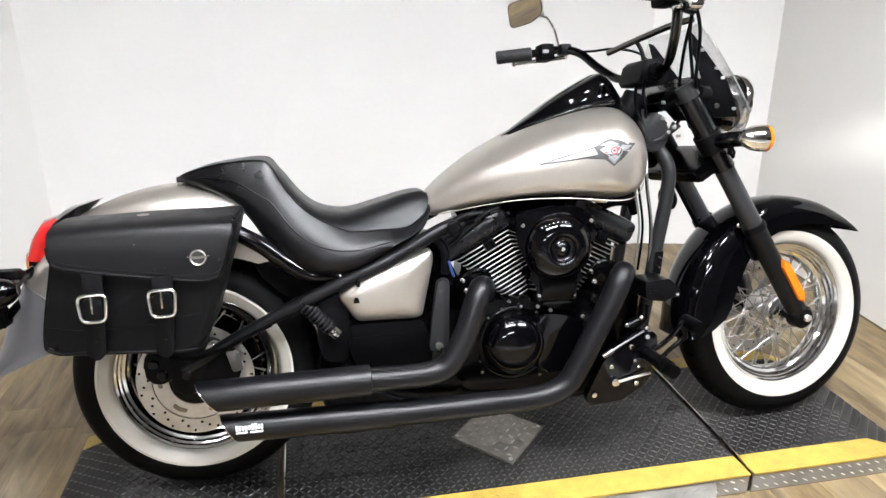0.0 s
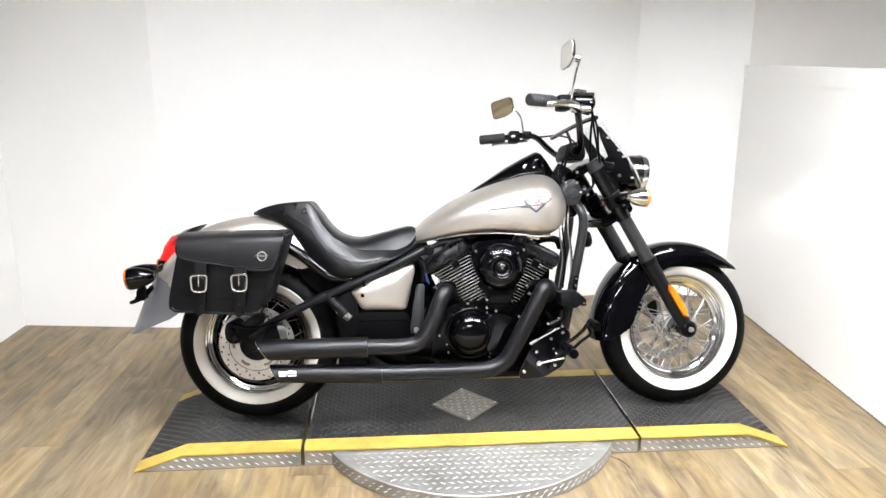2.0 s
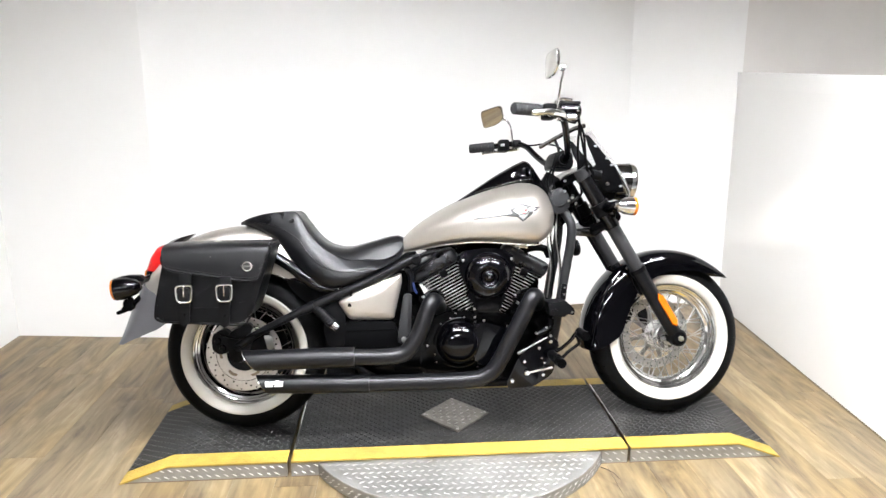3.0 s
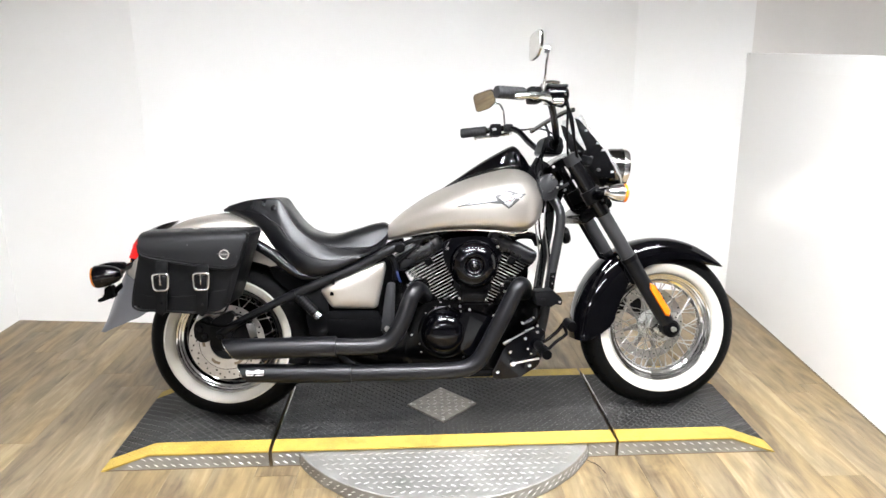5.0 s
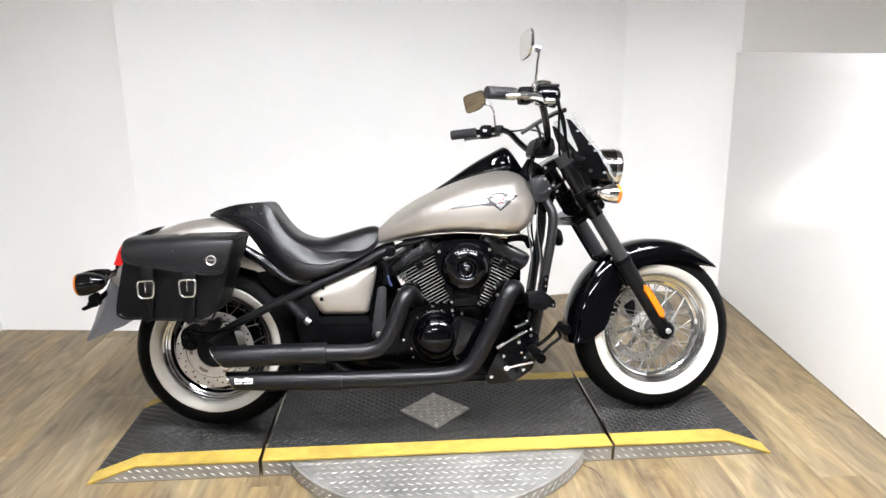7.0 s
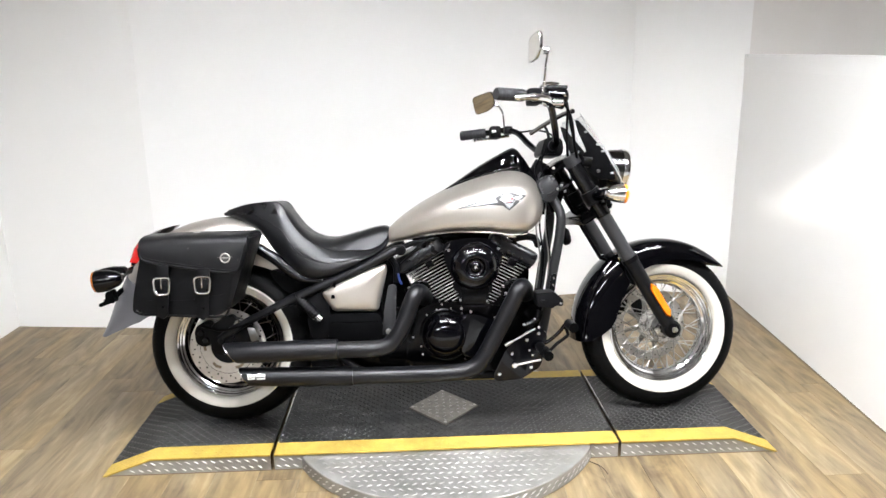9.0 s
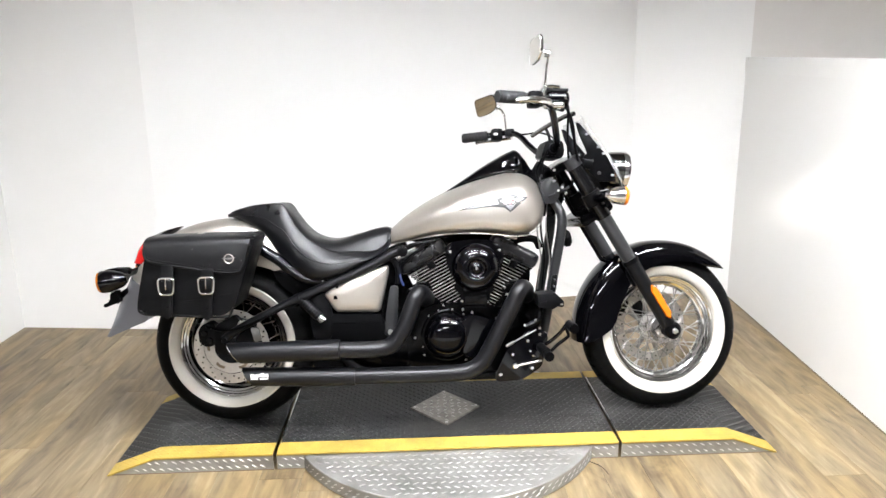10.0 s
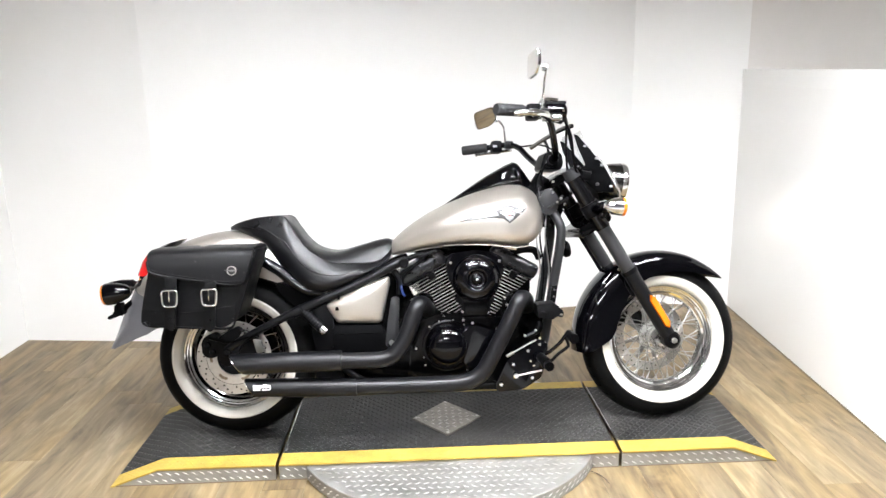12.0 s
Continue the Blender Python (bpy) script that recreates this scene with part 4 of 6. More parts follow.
def muffler(x0, x1, y, z0, z1, r, cut, parent):
    """A straight can with a slash-cut end and a chrome-edged mouth."""
    loops, seg = [], 28
    for x, rr in ((x0, r - 0.009), (x0 - 0.001, r), (x0 - 0.02, r), ((x0 + x1) / 2, r)):
        t = (x - x0) / (x1 - x0)
        loops.append([(x, y + rr * math.cos(a), z0 + (z1 - z0) * t + rr * math.sin(a)) for a in [2 * math.pi * k / seg for k in range(seg)]])
    for depth, rr in ((0.0, r), (0.0015, r - 0.004), (0.05, r - 0.006)):
        loops.append([(x1 + depth + cut * (0.5 - 0.5 * math.sin(a)), y + rr * math.cos(a), z1 + rr * math.sin(a)) for a in [2 * math.pi * k / seg for k in range(seg)]])
    can = part("muffler", loft(loops), PIPE, parent, "matte black slash-cut silencer")
    rim = [(x1 - 0.0008 + cut * (0.5 - 0.5 * math.sin(a)), y + (r - 0.002) * math.cos(a), z1 + (r - 0.002) * math.sin(a)) for a in [2 * math.pi * k / seg for k in range(seg + 1)]]
    part("mouth_edge", tube(rim, 0.0018, 6, curve=False), CHROME, parent, "bright cut edge")
    return can


muffler(-0.393, -0.795, -0.243, 0.319, 0.318, 0.0375, 0.050, rear_pipe)
muffler(-0.343, -0.752, -0.216, 0.213, 0.223, 0.0345, 0.042, front_pipe)
rng_m = random.Random(7)
bm = bmesh.new()
xm = -0.716
for k in range(9):
    wd = rng_m.uniform(0.0045, 0.0078)
    box(xm, xm + wd, -0.2530, -0.2495, 0.229 + rng_m.uniform(-0.001, 0.001), 0.241 + rng_m.uniform(-0.002, 0.002), bm=bm)
    xm += wd + 0.0018
box(-0.716, -0.690, -0.2530, -0.2495, 0.2215, 0.2255, bm=bm)
box(-0.684, -0.654, -0.2530, -0.2495, 0.2210, 0.2250, bm=bm)
part("maker_label", bm, LABEL_WHITE, front_pipe, "white illegible maker's label on the silencer")

# ---- frame ----
frame_tube = part("frame_rail", tube([(-0.150, -0.135, 0.668), (-0.199, -0.145, 0.654), (-0.316, -0.150, 0.594), (-0.448, -0.152, 0.540), (-0.540, -0.152, 0.502)], 0.0175, 16), FORK, moto, "satin black frame rail")
part("swingarm", tube([(-0.535, -0.150, 0.503), (-0.621, -0.150, 0.466), (-0.762, -0.150, 0.396), (-0.835, -0.145, 0.350)], 0.0155, 14), FORK, moto, "satin black rear swingarm tube")
part("collar", tube([(-0.545, -0.151, 0.499), (-0.580, -0.151, 0.483)], 0.0195, 16), FORK, frame_tube)
part("end_cap", disc((-0.160, -0.146, 0.662), 0.0190, 0.036, (0, 1, 0), 0.006, 20), SATIN, frame_tube)
for y in (0.15,):
    part("frame_rail", tube([(-0.150, y, 0.668), (-0.316, y, 0.594), (-0.448, y, 0.540), (-0.621, y, 0.466), (-0.835, y, 0.350)], 0.017, 10), SATIN, moto, "satin black frame rail")
strut = part("swingarm_brace", tube([(-0.545, -0.150, 0.497), (-0.500, -0.150, 0.450), (-0.478, -0.150, 0.426)], 0.018, 14), SATIN, moto, "black swingarm brace")
for k in range(8):
    p = Vector((-0.538, -0.150, 0.490)).lerp(Vector((-0.486, -0.150, 0.434)), k / 7)
    part("bellows_ring", lathe([(0.0200, -0.0022), (0.0208, 0.0), (0.0200, 0.0022), (0.0165, 0.0022), (0.0165, -0.0022)], p, 20, (0.68, 0, -0.73)), GREY_PLASTIC, strut)
part("brace_end", tube([(-0.482, -0.150, 0.431), (-0.462, -0.150, 0.410)], 0.0155, 14), CHROME, strut, "chrome pivot end")
bolt(strut, -0.470, -0.168, 0.418, 0.007)
part("pivot_plate", plate(cornered([(-0.500, 0.520), (-0.440, 0.510), (-0.425, 0.400), (-0.440, 0.330), (-0.500, 0.335), (-0.515, 0.400)], 0.02), -0.130, -0.110, 0.005), SATIN, moto, "black swingarm pivot plate")
part("inner_fender", plate(round_outline([(-0.60, 0.60), (-0.50, 0.565), (-0.44, 0.50), (-0.435, 0.40), (-0.46, 0.30), (-0.52, 0.28), (-0.50, 0.40), (-0.54, 0.50)], 4), -0.100, 0.100, 0.01), PLASTIC, moto, "black inner mudguard")
part("inner_fender_edge", plate(cornered([(-0.662, 0.606), (-0.572, 0.566), (-0.510, 0.524), (-0.533, 0.470), (-0.604, 0.520), (-0.638, 0.556)], 0.010), -0.092, 0.080, 0.006), PLASTIC, moto, "black edge of the inner mudguard")
part("frame_gusset", plate(cornered([(-0.517, 0.497), (-0.478, 0.496), (-0.447, 0.415), (-0.451, 0.338), (-0.492, 0.340), (-0.495, 0.409)], 0.008), -0.122, -0.108, 0.004), FRAME_GREY, moto, "dark grey frame gusset")
part("rear_case", plate(cornered([(-0.196, 0.560), (-0.150, 0.562), (-0.120, 0.500), (-0.105, 0.400), (-0.196, 0.400)], 0.010), 0.010, 0.060, 0.006), ENGINE, moto, "black engine parts behind the exhaust")
axle_plate = part("axle_plate", plate(cornered([(-0.870, 0.400), (-0.785, 0.445), (-0.765, 0.400), (-0.795, 0.330), (-0.815, 0.285), (-0.865, 0.300)], 0.025), -0.150, -0.115, 0.007), SATIN, moto, "black rear axle plate")
bolt(axle_plate, -0.828, -0.156, 0.345, 0.016, ENGINE, h=0.016)
caliper = part("rear_caliper", plate(cornered([(-0.930, 0.395), (-0.880, 0.420), (-0.850, 0.385), (-0.870, 0.320), (-0.925, 0.325)], 0.018), -0.140, -0.080, 0.010), SATIN, moto, "black rear brake caliper")
for dx, dz in ((-0.905, 0.372), (-0.888, 0.345)):
    part("piston", disc((dx, -0.143, dz), 0.013, 0.010, bevel=0.003, seg=20), ENGINE, caliper)
# outline made larger than the bracket, its black covers the shaded disc
part("caliper_bracket", plate(cornered([(-0.840, 0.430), (-0.765, 0.422), (-0.716, 0.388), (-0.700, 0.340), (-0.722, 0.292), (-0.790, 0.275)], 0.02), -0.128, -0.108, 0.005), SATIN, moto, "black caliper bracket, enlarged to stand in for shade on the disc")
part("bracket_face", plate(cornered([(-0.738, 0.388), (-0.706, 0.386), (-0.698, 0.338), (-0.724, 0.332)], 0.006), -0.134, -0.126, 0.002), WINDOW_STEEL, moto, "machined bracket face")
part("adjuster_knob", disc((-0.765, -0.140, 0.402), 0.017, 0.03, (0.3, 1, 0), 0.005, 20), ALU, moto, "cast aluminium adjuster")
part("brake_hose", tube([(-0.90, -0.145, 0.40), (-0.82, -0.16, 0.385), (-0.74, -0.165, 0.405), (-0.62, -0.165, 0.455)], 0.0045, 8), PLASTIC, moto, "black rubber brake hose")
part("fender_strut", tube([(-0.80, -0.126, 0.700), (-0.755, -0.128, 0.706), (-0.700, -0.130, 0.688), (-0.630, -0.130, 0.645), (-0.575, -0.130, 0.598), (-0.525, -0.130, 0.566), (-0.455, -0.130, 0.556)], 0.0205, 14), BLACK, moto, "glossy black mudguard strut")

# down tubes and small frame pieces at the steering head
for s in (-1, 1):
    dt = part("down_tube", tube([(0.385, 0.045 * s, 0.885), (0.420, 0.085 * s, 0.835), (0.445, 0.105 * s, 0.780), (0.442, 0.108 * s, 0.715), (0.428, 0.108 * s, 0.635), (0.412, 0.108 * s, 0.555), (0.392, 0.108 * s, 0.44), (0.365, 0.108 * s, 0.31), (0.33, 0.108 * s, 0.225)], 0.0185, 14), FRAME_GREY, moto, "dark grey front down tube")
    part("lower_rail", tube([(0.335, 0.10 * s, 0.23), (0.29, 0.10 * s, 0.185), (0.20, 0.10 * s, 0.172), (-0.10, 0.10 * s, 0.172), (-0.32, 0.10 * s, 0.20), (-0.45, 0.11 * s, 0.32)], 0.016, 10), SATIN, moto, "satin black lower frame rail")
part("steering_head", tube([(0.335, 0, 0.860), (0.405, 0, 0.970)], 0.040, 18, curve=False), SATIN, moto, "black steering head")
part("head_gusset", plate(cornered([(0.330, 0.870), (0.420, 0.905), (0.470, 0.860), (0.440, 0.790), (0.400, 0.770), (0.340, 0.800)], 0.02), -0.075, 0.075, 0.012), ENGINE, moto, "black frame gusset")
bracket_l = part("tube_bracket", plate(cornered([(0.402, 0.555), (0.425, 0.558), (0.416, 0.492), (0.394, 0.490)], 0.004), -0.130, -0.122, 0.002), SATIN, moto, "black lug with two bolts")
for z in (0.540, 0.514):
    bolt(bracket_l, 0.412 - (0.54 - z) * 0.1, -0.133, z, 0.006)
cover = part("front_cover", plate(cornered([(0.330, 0.497), (0.398, 0.501), (0.430, 0.470), (0.428, 0.446), (0.400, 0.452), (0.395, 0.440), (0.336, 0.448)], 0.005), -0.215, -0.135, 0.004), SATIN, moto, "dark grey moulded regulator cover")
bolt(cover, 0.420, -0.216, 0.458, 0.006)
part("cover_slot", box(0.343, 0.366, -0.2165, -0.2145, 0.465, 0.472, 0.002), SATIN, cover)
for i, (x, dy) in enumerate(((0.352, 0.0), (0.368, 0.012), (0.384, -0.01), (0.395, 0.02))):
    part("control_cable", tube([(0.375 + 0.012 * i, -0.06 + dy, 0.85), (x, -0.10 + dy, 0.74), (x + 0.012, -0.105 + dy, 0.62), (x - 0.002 + 0.004 * i, -0.10 + dy, 0.50)], 0.0036 if i % 2 else 0.0028, 8), (WINDOW_STEEL, PLASTIC)[i % 2], moto, "control cable along the frame")
part("radiator_hose", tube([(0.255, -0.07, 0.680), (0.30, -0.085, 0.695), (0.345, -0.085, 0.690), (0.365, -0.07, 0.66)], 0.014, 12), PLASTIC, moto, "black rubber hose")
part("hose_clip", tube([(0.228, -0.085, 0.703), (0.275, -0.095, 0.696)], 0.0045, 8), CHROME, moto)
part("horn", disc((0.475, -0.05, 0.690), 0.034, 0.03, (1, 0, 0.2), 0.008, 24), PLASTIC, moto, "black round horn")

# side cover and battery box
SIDE = cornered([(-0.458, 0.510), (-0.405, 0.543), (-0.290, 0.590), (-0.217, 0.612), (-0.213, 0.586), (-0.246, 0.444), (-0.262, 0.436), (-0.415, 0.441)], 0.014)
scx, scz = -0.325, 0.512
rows = [[(scx + (x - scx) * k, y, scz + (z - scz) * k) for x, z in SIDE] for k, y in ((1.0, -0.118), (1.0, -0.146), (0.985, -0.154), (0.94, -0.160), (0.80, -0.1665), (0.55, -0.171), (0.25, -0.173))]
side_cover = part("side_cover", loft(rows), PAINT, moto, "champagne metallic side cover", angle=60)
bolt(side_cover, -0.412, -0.1665, 0.500, 0.0085, ENGINE)
part("key_lock", plate([(-0.420, 0.492), (-0.404, 0.492), (-0.408, 0.506), (-0.416, 0.506)], -0.169, -0.164, 0.001), ENGINE, side_cover, "small black lock")
part("lower_cover", plate(cornered([(-0.432, 0.434), (-0.246, 0.432), (-0.225, 0.360), (-0.230, 0.300), (-0.41, 0.300), (-0.435, 0.360)], 0.014), -0.156, -0.100, 0.006), PLASTIC, moto, "black plastic lower cover")
part("cover_groove", box(-0.425, -0.25, -0.1575, -0.155, 0.3985, 0.401), ENGINE, moto)
stay = part("exhaust_stay", plate(cornered([(-0.209, 0.538), (-0.179, 0.538), (-0.186, 0.356), (-0.205, 0.346), (-0.236, 0.352), (-0.226, 0.440)], 0.012), -0.178, -0.158, 0.006), FRAME_GREY, moto, "dark grey exhaust stay")
bolt(stay, -0.212, -0.181, 0.366, 0.0135, ALU)
part("battery_box", box(-0.44, -0.182, -0.10, 0.12, 0.30, 0.62, 0.01), ENGINE, moto, "black battery box")
part("rear_frame_bar", tube([(-0.205, -0.125, 0.640), (-0.180, -0.128, 0.600), (-0.180, -0.128, 0.540)], 0.012, 10), SATIN, moto)
part("tank_bar", tube([(-0.175, -0.105, 0.655), (-0.120, -0.110, 0.682), (-0.06, -0.115, 0.690)], 0.010, 10), SATIN, moto)
part("tank_bar", tube([(-0.165, -0.125, 0.610), (-0.118, -0.128, 0.650), (-0.085, -0.13, 0.672)], 0.007, 10), SATIN, moto)
part("tank_bracket", tube([(-0.100, -0.135, 0.672), (-0.068, -0.138, 0.694), (-0.036, -0.138, 0.703)], 0.0055, 8), SATIN, moto)
part("wire", tube([(-0.172, -0.140, 0.575), (-0.168, -0.146, 0.555), (-0.160, -0.142, 0.535)], 0.0040, 8), BLUE_WIRE, moto, "blue wiring sleeve")
part("cover_latch", box(-0.411, -0.401, -0.168, -0.150, 0.532, 0.562, 0.003), ENGINE, side_cover, "black latch")

# ---- engine ----
CRANK = Vector((0.080, 0, 0.300))
crankcase = part("crankcase", plate(cornered([(-0.150, 0.215), (0.210, 0.190), (0.290, 0.235), (0.300, 0.330), (0.245, 0.430), (0.080, 0.462), (-0.060, 0.455), (-0.150, 0.400)], 0.03), -0.120, 0.120, 0.018), ENGINE, moto, "black engine crankcase")


def cylinder(lean, name, near, far, lift=0.0):
    """A finned barrel with its head, standing on the crank and leaning by some degrees along the bike."""
    m = Matrix.Translation(CRANK) @ Matrix.Rotation(radians(lean), 4, "Y")
    core = part(name, box(-0.045, 0.045, -0.070, 0.070, 0.11, 0.335, 0.02), ENGINE, moto, "black air-cooled cylinder", m)
    for k in range(16):
        t = k / 15
        z, back, ahead = 0.152 + lift + 0.0122 * k, near[0] + (near[1] - near[0]) * t, far[0] + (far[1] - far[0]) * t
        out = cornered([(back, -0.089), (ahead, -0.089), (ahead, 0.089), (back, 0.089)], 0.016, 4)
        bm = bmesh.new()
        lo = [bm.verts.new((x, y, z - 0.0028)) for x, y in out]
        hi = [bm.verts.new((x, y, z + 0.0006)) for x, y in out]
        n = len(out)
        bm.faces.new(hi), bm.faces.new(lo[::-1])
        for i in range(n):
            bm.faces.new((lo[i], lo[(i + 1) % n], hi[(i + 1) % n], hi[i]))
        part("fin", bm, ENGINE, core, m=m)
        rim = [(x, y - 0.0004, z) for x, y in out[:10]]
        part("fin_edge", tube(rim, 0.0017, 6, curve=False), FIN_EDGE, core, "machined bright fin edge", m=m)
    m2 = m @ Matrix.Translation((0, 0, lift))
    head = part("cylinder_head", box(-0.090, 0.098, -0.088, 0.088, 0.336, 0.362, 0.010), ENGINE, moto, "black cylinder head", m2)
    part("rocker_cover", box(-0.096, 0.104, -0.106, 0.106, 0.344, 0.406, 0.028, seg=4), ROCKER, moto, "satin black rounded rocker cover", m2)
    part("plug_cap", box(0.006, 0.036, -0.106, -0.080, 0.316, 0.344, 0.005), PLASTIC, head, "black spark plug cap", m2)
    return core


cylinder(-27.5, "rear_cylinder", (0.000, -0.076), (0.053, 0.116))
cylinder(27.5, "front_cylinder", (-0.053, -0.110), (0.026, 0.082), 0.018)
# what fills the valley between and behind the cylinders
part("backbone", box(-0.20, 0.335, -0.040, 0.040, 0.690, 0.735, 0.012), ENGINE, moto, "black frame backbone under the tank")
part("throttle_body", plate(cornered([(-0.01, 0.690), (0.225, 0.690), (0.195, 0.560), (0.160, 0.440), (0.055, 0.440), (0.015, 0.560)], 0.02), -0.085, 0.085, 0.012), ENGINE, moto, "black intake between the cylinders")
part("left_airbox", plate(cornered([(-0.120, 0.690), (0.02, 0.690), (0.05, 0.44), (-0.14, 0.42), (-0.110, 0.50), (-0.098, 0.60)], 0.02), 0.02, 0.11, 0.012), ENGINE, moto, "black engine parts on the far side")
part("far_head_pipe", plate(cornered([(0.19, 0.655), (0.25, 0.652), (0.335, 0.635), (0.345, 0.55), (0.335, 0.45), (0.27, 0.42), (0.12, 0.43), (0.12, 0.68)], 0.02), 0.03, 0.10, 0.012), ENGINE, moto, "black engine parts on the far side")
part("lower_shield", plate(cornered([(-0.505, 0.36), (-0.42, 0.38), (-0.40, 0.19), (-0.49, 0.18), (-0.512, 0.21)], 0.015), -0.10, 0.11, 0.008), PLASTIC, moto, "black lower shield ahead of the rear tyre")
part("swingarm_pivot", plate(cornered([(-0.49, 0.40), (-0.12, 0.40), (-0.12, 0.17), (-0.42, 0.175), (-0.49, 0.22)], 0.02), -0.06, 0.10, 0.01), ENGINE, moto, "black swingarm pivot housing")
part("front_case", plate(cornered([(0.20, 0.500), (0.290, 0.490), (0.352, 0.478), (0.378, 0.440), (0.362, 0.25), (0.20, 0.20)], 0.02), -0.085, 0.090, 0.012), ENGINE, moto, "black front engine case")
# exhaust flanges
for x, z in ((-0.092, 0.510), (0.262, 0.508)):
    fl = part("exhaust_flange", disc((x, -0.098, z), 0.034, 0.014, (0.0, 1, 0.15), 0.005, 24), ENGINE, moto, "cast exhaust flange")
    for dx, dz in ((-0.040, 0.004), (-0.030, -0.024), (0.036, -0.014)):
        bolt(fl, x + dx, -0.112, z + dz, 0.0075, ALU, h=0.014)
    part("flange_clamp", plate(cornered([(x - 0.052, z - 0.012), (x - 0.034, z + 0.022), (x + 0.030, z + 0.030), (x + 0.046, z - 0.010), (x + 0.020, z - 0.036), (x - 0.030, z - 0.036)], 0.010), -0.108, -0.098, 0.003), ENGINE, fl, "black exhaust clamp")

# air cleaner
AIR = [(0.000, 0.672), (0.022, 0.692), (0.070, 0.700), (0.115, 0.703), (0.160, 0.698), (0.200, 0.684), (0.215, 0.655), (0.210, 0.600), (0.185, 0.552), (0.166, 0.515), (0.158, 0.452), (0.150, 0.446), (0.064, 0.447), (0.056, 0.454), (0.046, 0.520), (0.020, 0.570), (0.001, 0.620)]
air = part("air_cleaner", plate(round_outline(AIR, 3), -0.168, -0.095, 0.014, seg=4), BLACK, moto, "glossy black air cleaner cover")
dome = [(0.093, 0.006), (0.091, -0.005), (0.086, -0.016), (0.077, -0.027), (0.065, -0.036), (0.053, -0.042), (0.042, -0.044), (0.037, -0.043), (0.034, -0.039), (0.031, -0.033), (0.024, -0.030), (0.020, -0.031), (0.016, -0.036), (0.009, -0.039), (0.0001, -0.040)]
part("cover_dome", lathe(dome, (0.112, -0.161, 0.596), 64, closed=False), BLACK, air, "glossy round dome with a dished centre", angle=60)
part("centre_bolt", disc((0.112, -0.202, 0.596), 0.0048, 0.006, bevel=0.002, seg=14), ALU, air, "small bright centre bolt")
part("lower_box", plate(cornered([(0.058, 0.525), (0.164, 0.522), (0.150, 0.458), (0.066, 0.460)], 0.01), -0.176, -0.150, 0.006), ENGINE, air, "black lower box")
for x, z in ((0.016, 0.658), (0.199, 0.660), (0.057, 0.473), (0.151, 0.468)):
    bolt(air, x, -0.170, z, 0.0075)

# crankcase covers
clutch = part("clutch_cover", lathe([(0.086, 0.0), (0.086, -0.012), (0.083, -0.025), (0.076, -0.038), (0.064, -0.049), (0.046, -0.058), (0.024, -0.063), (0.0001, -0.0645)], (0.000, -0.118, 0.337), 64, closed=False), BLACK, moto, "glossy black domed clutch cover", angle=60)
part("clutch_flange", lathe([(0.099, 0.0), (0.099, -0.008), (0.096, -0.010), (0.088, -0.010), (0.088, 0.0)], (0.000, -0.118, 0.337), 48), ENGINE, clutch, "cover flange")
for a in (52, 78, 108, 132, 205, 318):
    bolt(clutch, 0.103 * math.cos(radians(a)), -0.128, 0.337 + 0.101 * math.sin(radians(a)), 0.0042, WINDOW_STEEL)
gear = part("timing_cover", plate(cornered([(0.055, 0.418), (0.120, 0.415), (0.200, 0.382), (0.215, 0.345), (0.165, 0.262), (0.060, 0.250)], 0.025), -0.158, -0.110, 0.016, seg=4), BLACK, moto, "glossy black timing cover")
for x, z in ((0.095, 0.425), (0.185, 0.400), (0.105, 0.262), (0.060, 0.438)):
    bolt(gear, x, -0.150, z, 0.006, ALU)
part("sump", plate(cornered([(-0.16, 0.225), (0.22, 0.200), (0.23, 0.150), (-0.13, 0.155)], 0.02), -0.09, 0.09, 0.012), ENGINE, moto, "black engine sump")
part("gearbox", plate(cornered([(-0.28, 0.24), (-0.13, 0.22), (-0.12, 0.43), (-0.20, 0.45), (-0.28, 0.38)], 0.03), -0.115, 0.115, 0.015), ENGINE, moto, "black gearbox housing")
for x, z in ((-0.012, 0.452), (-0.122, 0.330), (-0.088, 0.262), (0.072, 0.240)):
    bolt(crankcase, x, -0.128, z, 0.0052, ALU)
for x, z, r in ((0.225, 0.440, 0.014), (0.250, 0.425, 0.010), (-0.142, 0.505, 0.011), (0.015, 0.425, 0.010)):
    part("engine_boss", disc((x, -0.110, z), r, 0.05, bevel=0.004, seg=16), ENGINE, crankcase)

# forward control plate with its bolts, pedal and links
ctrl = part("control_plate", plate(cornered([(0.215, 0.290), (0.300, 0.365), (0.360, 0.360), (0.370, 0.340), (0.345, 0.225), (0.272, 0.180), (0.175, 0.174), (0.170, 0.200)], 0.014), -0.215, -0.190, 0.005), BLACK, moto, "glossy black forward control plate")
for x, z, r in ((0.191, 0.203, 0.011), (0.238, 0.277, 0.010), (0.294, 0.326, 0.010), (0.303, 0.288, 0.007), (0.314, 0.270, 0.007), (0.308, 0.224, 0.010), (0.338, 0.349, 0.010)):
    bolt(ctrl, x, -0.218, z, r * 0.82)
pedal_link = part("pedal_rod", tube([(0.247, -0.226, 0.235), (0.300, -0.228, 0.246), (0.342, -0.230, 0.254)], 0.0036, 10), STEEL, moto, "chrome pedal rod")
part("rod_eye", disc((0.247, -0.226, 0.235), 0.011, 0.010, bevel=0.003, seg=20), CHROME, pedal_link)
link = part("brake_link", tube([(0.213, -0.222, 0.309), (0.240, -0.222, 0.324)], 0.006, 10), WINDOW_STEEL, moto, "brake linkage rod")
part("link_rod", tube([(0.236, -0.222, 0.322), (0.325, -0.222, 0.368)], 0.0030, 10), WINDOW_STEEL, link)
